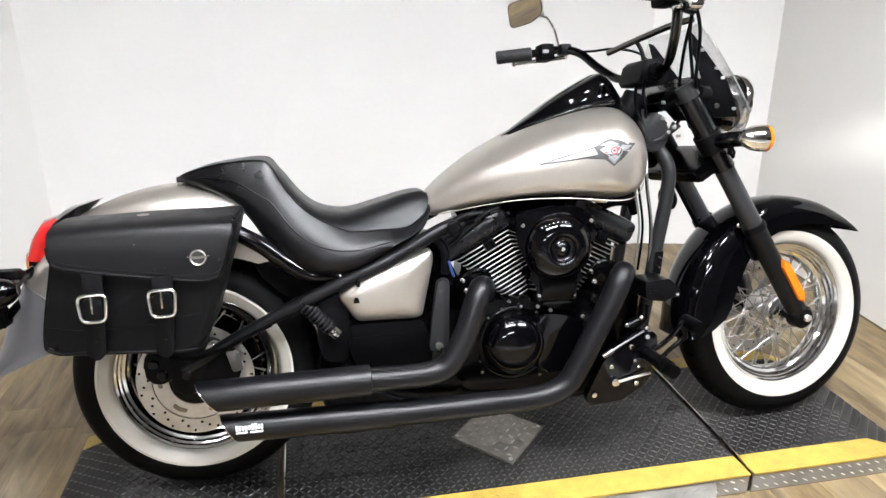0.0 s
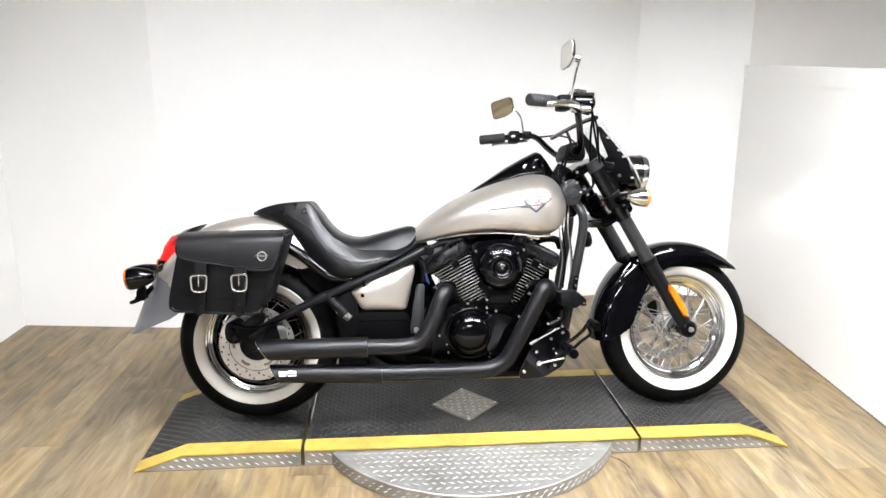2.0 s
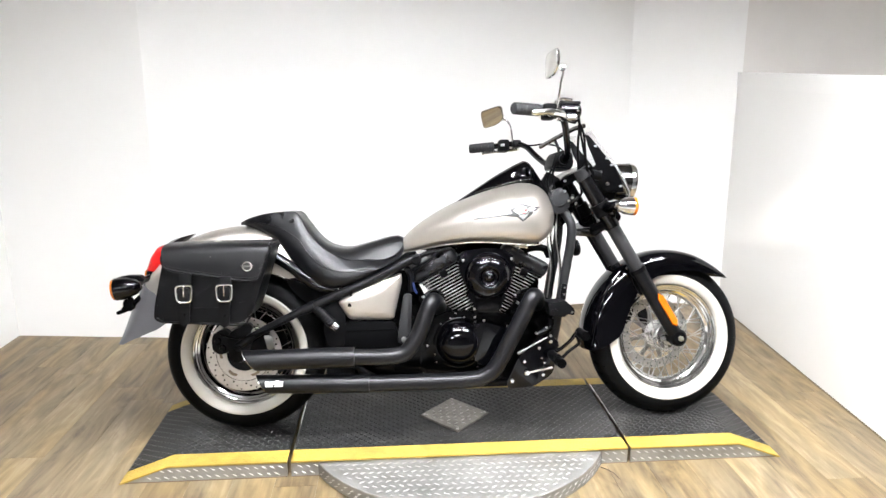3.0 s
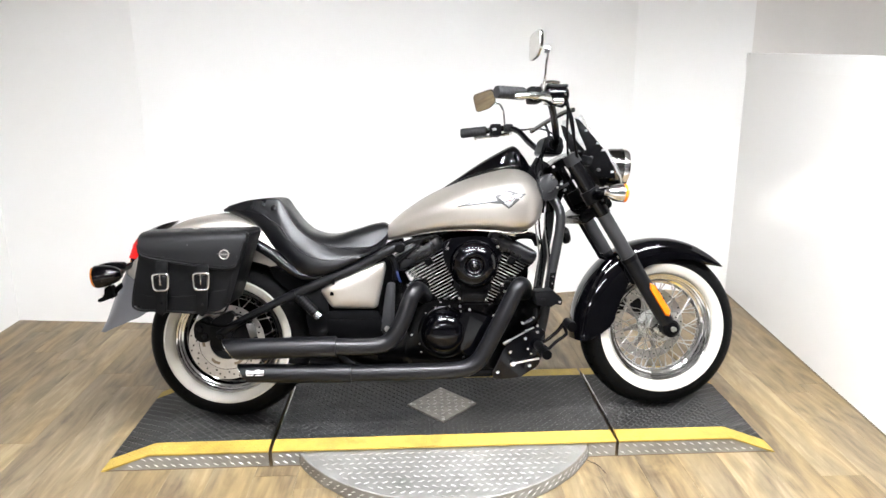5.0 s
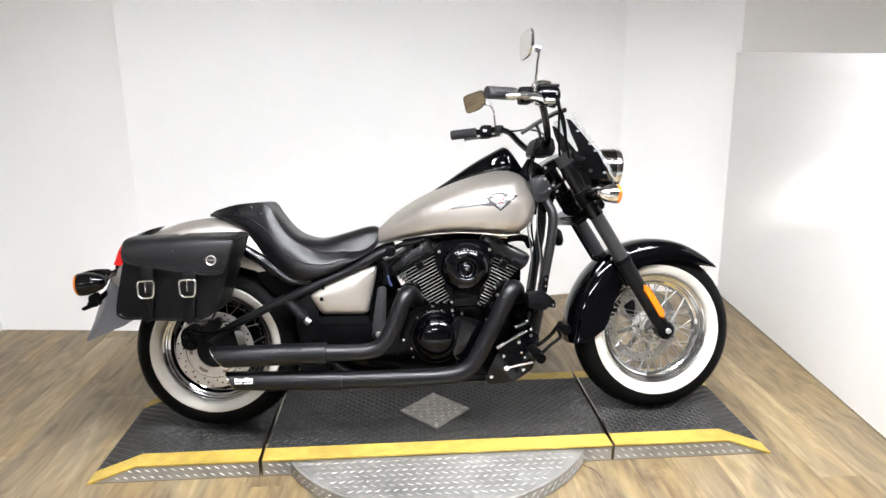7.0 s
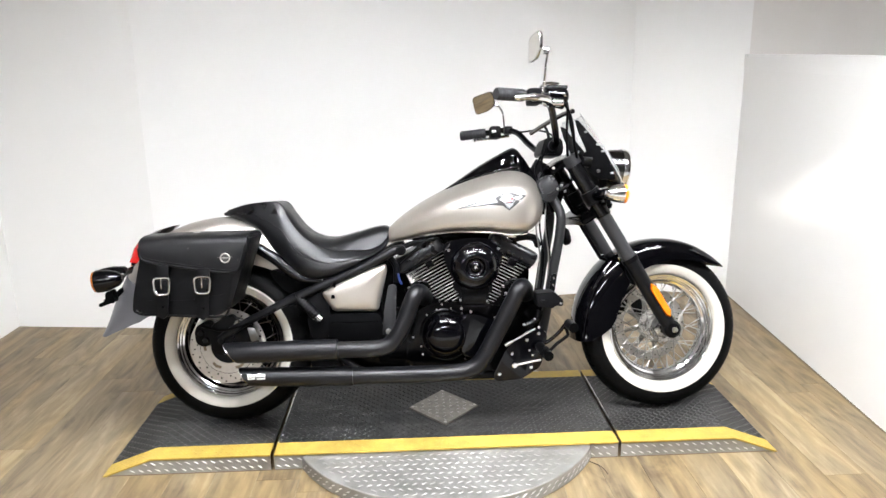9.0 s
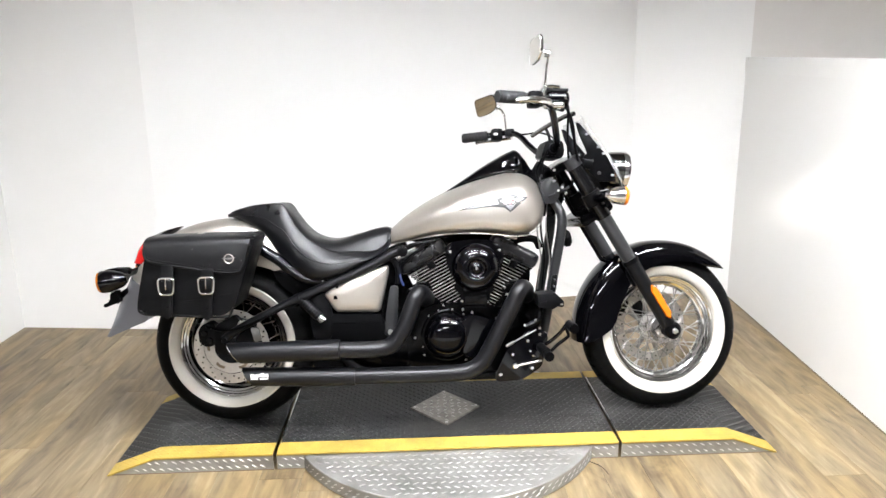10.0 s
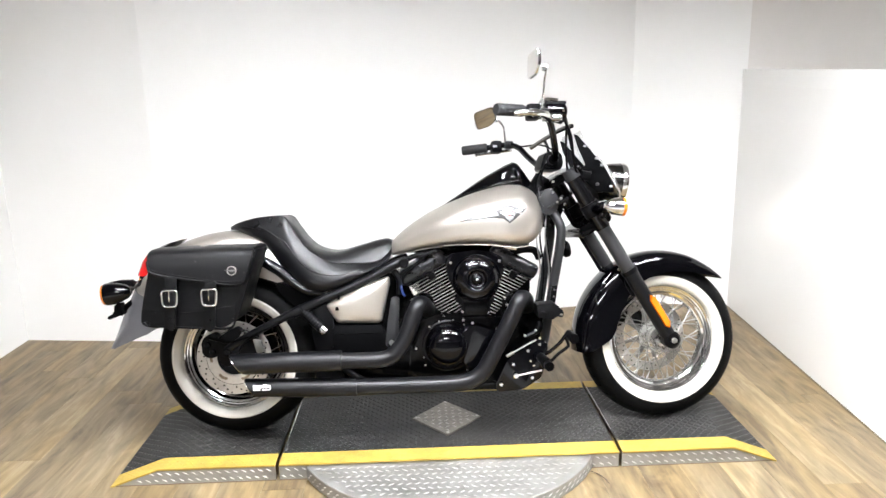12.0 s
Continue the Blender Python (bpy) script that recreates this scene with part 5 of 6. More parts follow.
part("master_cylinder", tube([(0.290, -0.19, 0.372), (0.335, -0.19, 0.395), (0.345, -0.185, 0.430)], 0.014, 12), ENGINE, moto, "black brake master cylinder")
for x, z in ((0.285, 0.382), (0.340, 0.370), (0.325, 0.400)):
    bolt(link, x, -0.206, z, 0.006, ALU)
peg = part("foot_peg", tube([(0.340, -0.20, 0.302), (0.345, -0.255, 0.298), (0.352, -0.335, 0.292)], 0.0175, 16), PLASTIC, moto, "black rubber foot peg")
for y in (-0.27, -0.29, -0.31):
    part("peg_ring", lathe([(0.0195, -0.003), (0.0195, 0.003), (0.016, 0.003), (0.016, -0.003)], (0.348, y, 0.296), 16, (0.08, -1, -0.05)), RUBBER, peg)
part("pedal_arm", tube([(0.335, -0.205, 0.300), (0.372, -0.215, 0.318), (0.412, -0.220, 0.352), (0.430, -0.222, 0.376), (0.446, -0.225, 0.386)], 0.0068, 10), BLACK, moto, "black brake pedal arm")
part("peg_arm", tube([(0.350, -0.20, 0.262), (0.380, -0.212, 0.284), (0.406, -0.216, 0.310), (0.436, -0.218, 0.332), (0.444, -0.222, 0.345), (0.434, -0.222, 0.372)], 0.0064, 10), SATIN, moto, "black peg arm")
part("brake_pad", tube([(0.450, -0.205, 0.380), (0.456, -0.270, 0.376)], 0.0185, 14), PLASTIC, moto, "black brake pedal pad")

# ---- saddlebag ----
bag = part("saddlebag", plate(cornered([(-1.014, 0.728), (-1.062, 0.520), (-1.048, 0.486), (-0.775, 0.474), (-0.742, 0.496), (-0.662, 0.735)], 0.028, 5), -0.352, -0.185, 0.016, seg=3), LEATHER, moto, "black leather saddlebag with two buckled straps")
flap_low = [(-1.026, 0.712), (-1.023, 0.684), (-1.006, 0.668), (-0.950, 0.655), (-0.850, 0.638), (-0.765, 0.624), (-0.718, 0.624), (-0.696, 0.640), (-0.670, 0.715)]
fl = smooth_path([(x, 0, z) for x, z in flap_low], 5)
loops = []
for i, p in enumerate(fl):
    x = p.x
    zt = 0.742 + 0.004 * math.sin(6 * (x + 1.0))
    sec = [(-0.165, zt + 0.004), (-0.240, zt + 0.010), (-0.320, zt + 0.006), (-0.352, zt - 0.002), (-0.366, zt - 0.014), (-0.371, zt - 0.030), (-0.372, (zt - 0.03 + p.z) / 2), (-0.370, p.z)]
    th = 0.006
    ins = [(min(y + th, -0.160), z - (th if k > 2 else 0.001)) for k, (y, z) in enumerate(sec[::-1])]
    loops.append([(x, y, z) for y, z in sec + ins])
flap = part("flap", loft(loops), LIT_LEATHER, bag, "black leather flap with stitched edge", angle=55)
part("flap_binding", tube([(p.x, -0.3705, p.z) for p in fl], 0.0038, 8, curve=False), LEATHER, flap, "rolled leather edge")
part("flap_stitching", tube([(p.x * 0.985 - 0.0130, -0.3722, p.z + 0.0105) for p in fl], 0.0007, 5, curve=False), GREY_PLASTIC, flap, "line of stitches")
part("body_binding", tube([(-1.028, -0.348, 0.672), (-1.058, -0.350, 0.525), (-1.046, -0.350, 0.489), (-0.98, -0.352, 0.482), (-0.86, -0.352, 0.474), (-0.775, -0.350, 0.470), (-0.745, -0.350, 0.490), (-0.70, -0.348, 0.615)], 0.0042, 8), LEATHER, bag, "piped seam")
part("panel_seam", tube([(-1.056, -0.3535, 0.545), (-0.98, -0.3565, 0.532), (-0.86, -0.3565, 0.533), (-0.735, -0.3535, 0.552)], 0.0008, 6), LEATHER, bag, "stitched seam")
for cx, lo, hi in ((-0.951, 0.478, 0.655), (-0.818, 0.470, 0.640)):
    strap = part("strap", plate(cornered([(cx - 0.018, hi), (cx + 0.024, hi - 0.002), (cx + 0.012, lo + 0.005), (cx - 0.004, lo - 0.008), (cx - 0.024, lo + 0.006)], 0.006), -0.3775, -0.372, 0.0015), LEATHER, bag, "leather closing strap")
    ring = cornered([(cx - 0.026, 0.611), (cx + 0.028, 0.612), (cx + 0.023, 0.556), (cx - 0.022, 0.556)], 0.014, 5)
    frame_pts = [(x, -0.386, z) for x, z in ring]
    buckle = part("buckle", tube(frame_pts + frame_pts[:1], 0.0040, 10, curve=False), CHROME, bag, "chrome roller buckle")
    part("prong", tube([(cx + 0.001, -0.388, 0.610), (cx + 0.001, -0.392, 0.590), (cx, -0.389, 0.575)], 0.0024, 8), CHROME, buckle)
    part("strap_tongue", plate(cornered([(cx - 0.018, 0.604), (cx + 0.020, 0.604), (cx + 0.017, 0.560), (cx - 0.016, 0.560)], 0.01), -0.388, -0.3775, 0.004), LEATHER, buckle, "leather strap end bulging through the buckle")
    for dx in (-0.012, 0.008):
        bolt(flap, cx + dx + 0.002, -0.373, hi + 0.012, 0.0026, SATIN, h=0.003)
    part("keeper_hole", disc((cx - 0.002, -0.378, lo + 0.035), 0.003, 0.002, seg=10), ENGINE, strap)
badge_c = part("concho", lathe([(0.0162, 0.003), (0.0162, -0.002), (0.0150, -0.0030), (0.0134, -0.002), (0.0134, 0.003)], (-0.741, -0.3755, 0.672), 28), STEEL, bag, "round chrome emblem with small wings")
part("concho_centre", disc((-0.741, -0.3745, 0.672), 0.0137, 0.003, bevel=0.001, seg=20), BADGE_DARK, badge_c)
part("concho_wing", plate([(-0.765, 0.6755), (-0.754, 0.671), (-0.741, 0.6695), (-0.728, 0.671), (-0.717, 0.6755), (-0.729, 0.675), (-0.753, 0.675)], -0.3795, -0.3770, 0.0006), WINDOW_STEEL, badge_c)
for x, z in ((-0.862, 0.706), (-0.700, 0.664)):
    bolt(flap, x, -0.373, z, 0.0034, BADGE_DARK, h=0.003)
part("flap_snap", disc((-0.86, -0.27, 0.7525), 0.014, 0.005, (0, 0, 1), 0.002, 16), STEEL, flap, "steel snap on the lid")
part("lid_gusset", plate(cornered([(-0.700, 0.748), (-0.662, 0.750), (-0.672, 0.690), (-0.710, 0.690)], 0.006), -0.335, -0.170, 0.005), LEATHER, bag)
part("side_gusset", plate(cornered([(-0.700, 0.738), (-0.656, 0.742), (-0.735, 0.500), (-0.755, 0.500)], 0.01), -0.360, -0.175, 0.008), LEATHER, bag)

# ---- tail ----
tail = part("tail_light", loft([[(x, y, z) for x, z in [(-1.086 + 0.012 * k, 0.744 - 0.010 * k), (-1.136, 0.729 - 0.012 * k), (-1.163 + 0.004 * k, 0.692 - 0.006 * k), (-1.183 + 0.004 * k, 0.636), (-1.160 + 0.006 * k, 0.630), (-1.130 + 0.010 * k, 0.668)]] for y, k in ((-0.075, 2.6), (-0.066, 0.9), (-0.04, 0.2), (0.0, 0.0), (0.04, 0.2), (0.066, 0.9), (0.075, 2.6))]), RED, moto, "red plastic tail light lens", angle=60)
part("light_housing", loft([[(x, y, z) for x, z in [(-1.008 - 0.02 * k, 0.770 - 0.006 * k), (-1.086, 0.752 - 0.008 * k), (-1.132, 0.720 - 0.010 * k), (-1.172, 0.628), (-1.146, 0.606), (-1.075, 0.716)]] for y, k in ((-0.070, 2.0), (-0.05, 0.6), (0.0, 0.0), (0.05, 0.6), (0.070, 2.0))]), BLACK, tail, "black light housing")
for s in (-1, 1):
    sig = part("rear_signal", lathe([(0.006, 0.088), (0.012, 0.090), (0.026, 0.074), (0.036, 0.046), (0.041, 0.020), (0.041, 0.0), (0.0001, 0.0)], (-1.250, 0.180 * s, 0.580), 28, (1, 0, 0.12), closed=False), BLACK, moto, "black teardrop rear turn signal")
    part("signal_lens", lathe([(0.040, 0.0), (0.038, -0.008), (0.024, -0.014), (0.0001, -0.016)], (-1.250, 0.180 * s, 0.580), 28, (1, 0, 0.12), closed=False), REAR_AMBER, sig, "amber lens")
    part("signal_stem", tube([(-1.195, 0.180 * s, 0.592), (-1.185, 0.12 * s, 0.600), (-1.165, 0.05 * s, 0.610)], 0.0125, 12), BLACK, sig)
part("signal_bracket", plate(cornered([(-1.280, 0.602), (-1.267, 0.618), (-1.230, 0.625), (-1.175, 0.624), (-1.170, 0.604), (-1.188, 0.580), (-1.222, 0.552), (-1.240, 0.566)], 0.010), -0.132, -0.095, 0.008), PLASTIC, moto, "black rubber-covered signal bracket")
part("plate_bracket", plate(cornered([(-1.240, 0.535), (-1.215, 0.545), (-1.205, 0.500), (-1.262, 0.480), (-1.268, 0.492), (-1.240, 0.505)], 0.006), -0.150, -0.115, 0.004), PLASTIC, moto, "black bracket below the turn signal")
part("bracket_bar", tube([(-1.222, -0.14, 0.50), (-1.205, -0.10, 0.53), (-1.20, 0.0, 0.545)], 0.010, 10), PLASTIC, moto)

# ---- front end, turned with the steering ----
FORK_T, FORK_B = Vector((0.462, 0, 0.998)), Vector((0.862, 0, 0.321))
FD = (FORK_B - FORK_T).normalized()


def along(z, y, off=0.0):
    """A point on the fork's axis at height z, pushed ahead by off."""
    t = (z - FORK_T.z) / (FORK_B.z - FORK_T.z)
    p = FORK_T.lerp(FORK_B, t) + Vector((-FD.z, 0, FD.x)) * off
    return Vector((p.x, y, p.z))


for s in (-1, 1):
    y = 0.115 * s
    leg = part("fork_leg", tube([along(0.60, y), along(0.345, y)], 0.0290, 22), FORK, moto, "satin black fork slider", STEER)
    part("fork_tube", tube([along(0.775, y), along(0.590, y)], 0.0265, 20), FORK_GREY, leg, "dark grey fork stanchion", STEER)
    part("fork_cover", tube([along(0.965, y), along(0.765, y)], 0.0300, 22), FORK_GLOSS, leg, "glossy wide black upper fork cover", STEER)
    part("fork_collar", tube([along(0.990, y), along(0.955, y)], 0.0325, 22), FRAME_GREY, leg, "grey fork top cap", STEER)
    part("dust_seal", tube([along(0.603, y), along(0.588, y)], 0.0325, 22), SATIN, leg, "", STEER)
    part("axle_lug", disc((0.860, y, 0.323), 0.034, 0.052, (0, 1, 0), 0.010, 24), SATIN, leg, "axle clamp", STEER)
    bolt(leg, 0.862, y + 0.030 * s, 0.322, 0.013, ALU, STEER, h=0.014)
    bm = bmesh.new()
    fwd = Vector((-FD.z, 0, FD.x))
    a, b = along(0.498, y + 0.030 * s, 0.012), along(0.365, y + 0.030 * s, 0.012)
    d = (b - a)
    hexa = [a, a + d * 0.12 + fwd * 0.0125, a + d * 0.88 + fwd * 0.0125, b, a + d * 0.90 - fwd * 0.0125, a + d * 0.14 - fwd * 0.0125]
    lo = [bm.verts.new(p) for p in hexa]
    hi = [bm.verts.new(p.lerp(a.lerp(b, 0.5), 0.10) + Vector((0, 0.009 * s, 0))) for p in hexa]
    bm.faces.new(lo), bm.faces.new(hi[::-1])
    for i in range(6):
        bm.faces.new((lo[i], hi[i], hi[(i + 1) % 6], lo[(i + 1) % 6]))
    part("fork_reflector", bm, AMBER, leg, "amber side reflector", STEER, angle=20)
    # fork brace to the mudguard
    part("fender_mount", plate(cornered([(0.690, 0.585), (0.735, 0.560), (0.745, 0.500), (0.720, 0.490), (0.690, 0.540)], 0.012), 0.082 * s, 0.096 * s, 0.004), SATIN, leg, "black mudguard mount", STEER)
    bolt(leg, 0.668, 0.095 * s, 0.600, 0.0085, CHROME, STEER)
part("caliper_front", plate(cornered([(0.700, 0.500), (0.760, 0.470), (0.750, 0.380), (0.700, 0.350), (0.680, 0.420)], 0.02), 0.055, 0.115, 0.01), SATIN, moto, "black front brake caliper", STEER)
part("brake_line", tube([Vector((0.490, 0.03, 0.86))] + [along(z, 0.085, -0.040) for z in (0.79, 0.72, 0.65, 0.59)], 0.0075, 10), PLASTIC, moto, "black brake line", STEER)
part("axle", tube([(0.850, -0.11, 0.320), (0.850, 0.11, 0.320)], 0.013, 16), ENGINE, moto, "front axle", STEER)
part("fender_crease", tube([(0.638, -0.086, 0.588), (0.600, -0.089, 0.545), (0.572, -0.090, 0.498), (0.545, -0.090, 0.43), (0.527, -0.090, 0.363), (0.516, -0.089, 0.300)], 0.0035, 8), BLACK, front_fender, "raised crease", STEER)

# triple clamps
for z, off, h in ((0.978, 0.0, 0.030), (0.790, 0.0, 0.040)):
    c = along(z, 0.0)
    m = STEER @ Matrix.Translation(c) @ Matrix.Rotation(radians(31), 4, "Y").inverted()
    part("triple_clamp", plate(cornered([(-0.09, -h / 2), (0.048, -h / 2), (0.048, h / 2), (-0.09, h / 2)], 0.01), -0.125, 0.125, 0.010), ENGINE, moto, "black triple clamp", m)
part("riser_block", plate(cornered([(0.375, 1.000), (0.395, 1.065), (0.452, 1.072), (0.470, 1.040), (0.460, 0.995)], 0.012), -0.055, 0.055, 0.010), SATIN, moto, "black handlebar risers", STEER)
part("clamp_hub", disc((0.425, -0.062, 1.035), 0.020, 0.03, bevel=0.006, seg=20), SATIN, moto, "", STEER)

# handlebar, its right end the higher
PIV = Vector((0.43, 0, 1.03))
BARS = STEER @ Matrix.Translation(PIV) @ Matrix.Rotation(radians(-2.9), 4, "X") @ Matrix.Translation(-PIV)
# handlebar
BAR = [(0.142, -0.398, 1.153), (0.250, -0.352, 1.157), (0.318, -0.312, 1.160), (0.362, -0.262, 1.140), (0.392, -0.200, 1.085), (0.415, -0.135, 1.042), (0.428, -0.070, 1.032), (0.430, 0.0, 1.032)]
bar = part("handlebar", tube(BAR + mirrored(BAR[-2::-1]), 0.0127, 16), BLACK, moto, "glossy black swept handlebar", BARS)
for s in (-1, 1):
    def side(pts):
        return [(x, y * -s, z) for x, y, z in pts]
    g0, g1 = Vector((0.140, -0.399, 1.153)), Vector((0.244, -0.355, 1.157))
    if s == 1:
        g0.y, g1.y = -g0.y, -g1.y
    gd = (g1 - g0).normalized()
    grip = part("grip", lathe([(0.0001, 0.0), (0.0185, 0.0), (0.0205, 0.003), (0.0200, 0.112), (0.014, 0.114), (0.0001, 0.114)], g0, 22, gd, closed=False), GRIP, moto, "grey-black rubber grip", BARS)
    for k in range(7):
        part("grip_rib", lathe([(0.0214, -0.0018), (0.0214, 0.0018), (0.0195, 0.0018), (0.0195, -0.0018)], g0 + gd * (0.012 + 0.015 * k), 20, gd), GRIP, grip, m=BARS)
    sw = part("switch_housing", box(0.258, 0.305, -0.030, 0.030, 1.128, 1.182, 0.012), PLASTIC, moto, "black switch housing", BARS @ Matrix.Translation((0, 0.338 * s, 0)))
    part("switch", box(0.262, 0.280, -0.036, -0.026, 1.150, 1.160, 0.003), LABEL_SILVER, sw, "", BARS @ Matrix.Translation((0, 0.338 * s, 0)))
    part("lever_perch", box(0.312, 0.350, -0.020, 0.020, 1.140, 1.175, 0.010), SATIN, moto, "black lever perch", BARS @ Matrix.Translation((0, 0.300 * s, 0)))
    thick = 1.7 if s == -1 else 0.9
    lv = [(0.345, 0.318 * s, 1.140), (0.315, 0.365 * s, 1.142), (0.262, 0.400 * s, 1.140), (0.205, 0.415 * s, 1.136), (0.180, 0.425 * s, 1.132)]
    lever = part("lever", tube(lv[:4], 0.0068, 12, rs=[0.009 * thick, 0.008 * thick, 0.0065 * thick, 0.005 * thick]), CHROME, moto, "chrome hand lever", BARS)
    part("lever_ball", disc(lv[3], 0.0085, 0.015, (1, 0, 0), 0.004, 14), CHROME, lever, "", BARS)
    # mirrors: a stalk, a chrome shell and the glass in it
    stalk = part("mirror_stalk", tube([(0.318, 0.312 * s, 1.170), (0.322, 0.345 * s, 1.225), (0.328, 0.368, 1.240) if s == 1 else (0.312, -0.395, 1.250), (0.318, 0.392, 1.276) if s == 1 else (0.306, -0.440, 1.272), (0.296, 0.402, 1.292) if s == 1 else (0.294, -0.446, 1.278)], 0.0052, 10), CHROME, moto, "chrome mirror stalk", BARS)
    nrm = Vector((-0.70, -0.53, -0.48) if s == 1 else (-0.962, -0.27, 0.0)).normalized()
    u = nrm.cross(Vector((0, 0, 1))).normalized()
    v = nrm.cross(u).normalized()
    if v.z < 0:
        v = -v
    c = Vector((0.254, 0.412, 1.303) if s == 1 else (0.264, -0.455, 1.292))
    out = cornered([(-0.066, -0.046), (-0.052, 0.036), (0.050, 0.044), (0.062, 0.030), (0.056, -0.018), (0.010, -0.040)], 0.02, 4)
    out = [(-a * 1.10, b) if s == 1 else (-a * 0.60, b) for a, b in out]
    part("stalk_clamp", box(-0.010, 0.010, -0.008, 0.008, -0.010, 0.010, 0.004), CHROME, stalk, "small chrome clamp", BARS @ Matrix.Translation((0.300, 0.400, 1.290) if s == 1 else (0.300, -0.446, 1.280)))
    bm = bmesh.new()
    rows = []
    for k, back in ((1.0, -0.004), (1.02, 0.002), (0.96, 0.008), (0.6, 0.015), (0.2, 0.018)):
        rows.append([c + (u * a + v * b) * k - nrm * back for a, b in out])
    loft(rows, bm)
    shell = part("mirror_shell", bm, CHROME, stalk, "chrome mirror shell", BARS, angle=50)
    bm = bmesh.new()
    loft([[c + (u * a + v * b) * 0.94 + nrm * q for a, b in out] for q in (0.0045, 0.0055)], bm)
    part("mirror_glass", bm, MIRROR, stalk, "mirror glass", BARS)
    edge = [c + (u * a + v * b) * 0.96 + nrm * 0.0045 for a, b in out]
    part("mirror_rim", tube(edge + edge[:1], 0.0014, 6, curve=False), ENGINE if s == 1 else ALU, stalk, "thin mirror rim", BARS)

# right-hand brake reservoir and cables
res = part("brake_reservoir", box(0.334, 0.424, -0.300, -0.232, 1.146, 1.198, 0.024, seg=5), BLACK, moto, "black brake fluid reservoir", BARS)
part("reservoir_lid", box(0.340, 0.418, -0.296, -0.236, 1.194, 1.206, 0.005, seg=3), GREY_PLASTIC, res, "dark reservoir lid", BARS)
part("lever_bracket", box(0.318, 0.392, -0.330, -0.300, 1.128, 1.152, 0.010, seg=3), CHROME, res, "chrome lever bracket", BARS)
part("mirror_arc", tube([(0.308, -0.318, 1.178), (0.322, -0.310, 1.200), (0.350, -0.300, 1.211), (0.385, -0.290, 1.210)], 0.0062, 10), CHROME, res, "chrome mirror clamp arc", BARS)
part("master_body", tube([(0.316, -0.305, 1.160), (0.350, -0.285, 1.150), (0.405, -0.262, 1.142)], 0.014, 14), SATIN, res, "black master cylinder body", BARS)
for x, y in ((0.352, -0.290), (0.406, -0.242)):
    bolt(res, x, y, 1.2065, 0.004, CHROME, BARS, (0, 0, 1), 0.003)
bolt(res, 0.402, -0.303, 1.168, 0.0055, CHROME, BARS)
for i, pts in enumerate(([(0.415, -0.24, 1.185), (0.440, -0.20, 1.150), (0.452, -0.15, 1.075), (0.470, -0.10, 0.985), (0.500, -0.05, 0.90)],
                         [(0.410, -0.26, 1.165), (0.450, -0.22, 1.110), (0.475, -0.17, 1.020), (0.500, -0.12, 0.955), (0.49, -0.06, 0.89)],
                         [(0.405, -0.25, 1.190), (0.435, -0.21, 1.175), (0.462, -0.16, 1.110), (0.49, -0.13, 1.02), (0.515, -0.10, 0.95)],
                         [(0.330, 0.300, 1.135), (0.380, 0.22, 1.125), (0.415, 0.14, 1.120), (0.450, 0.05, 1.090), (0.47, 0.0, 1.02)],
                         [(0.395, -0.06, 1.02), (0.370, -0.09, 0.975), (0.372, -0.10, 0.925), (0.400, -0.08, 0.875)],
                         [(0.385, -0.03, 1.00), (0.350, -0.08, 0.950), (0.352, -0.11, 0.900), (0.395, -0.10, 0.84)])):
    part("cable", tube(pts, 0.0046 if i != 3 else 0.0036, 8), PLASTIC, moto, "black control cable", STEER)
part("head_loop", tube([(0.378, -0.075, 0.905), (0.372, -0.095, 0.880), (0.395, -0.105, 0.862), (0.440, -0.105, 0.868), (0.470, -0.10, 0.885)], 0.006, 8), SATIN, moto, "", STEER)

# windscreen on brackets
SCREEN_X = [(0.862, 0.636), (0.900, 0.640), (0.940, 0.626), (1.000, 0.590), (1.060, 0.548), (1.150, 0.482)]


def screen_point(t, y):
    """t 0 at the foot, 1 at the top; bowed forward in the middle."""
    z = 0.866 + 0.282 * t
    return Vector((interp(SCREEN_X, z) + 0.060 * (1 - (y / 0.170) ** 2), y, z))


bm = bmesh.new()
rows = []
for i in range(17):
    t = i / 16
    half = 0.168 - 0.05 * max(0.0, t - 0.8) / 0.2 - 0.07 * max(0.0, 0.20 - t) / 0.20
    rows.append([screen_point(t, half * (2 * j / 16 - 1)) for j in range(17)])
outer_rows = [[q + Vector((0.0018, 0, 0.0011)) for q in r] for r in rows]
loft([r + o[::-1] for r, o in zip(rows, outer_rows)], bm)
screen = part("windscreen", bm, CLEAR, moto, "small clear plastic windscreen", STEER)
screen.visible_shadow = False
edge = rows[0][::-1][4:] + [r[0] for r in rows[1:]]
part("screen_edge", tube(edge, 0.0016, 6, curve=False), LABEL_SILVER, screen, "pale polished screen edge", STEER)
PANEL = [(0.500, 1.128), (0.516, 1.124), (0.573, 1.056), (0.622, 0.999), (0.648, 0.940), (0.655, 0.902), (0.586, 0.902), (0.541, 0.948), (0.527, 0.992), (0.536, 1.006), (0.546, 1.010), (0.534, 1.035), (0.514, 1.080)]
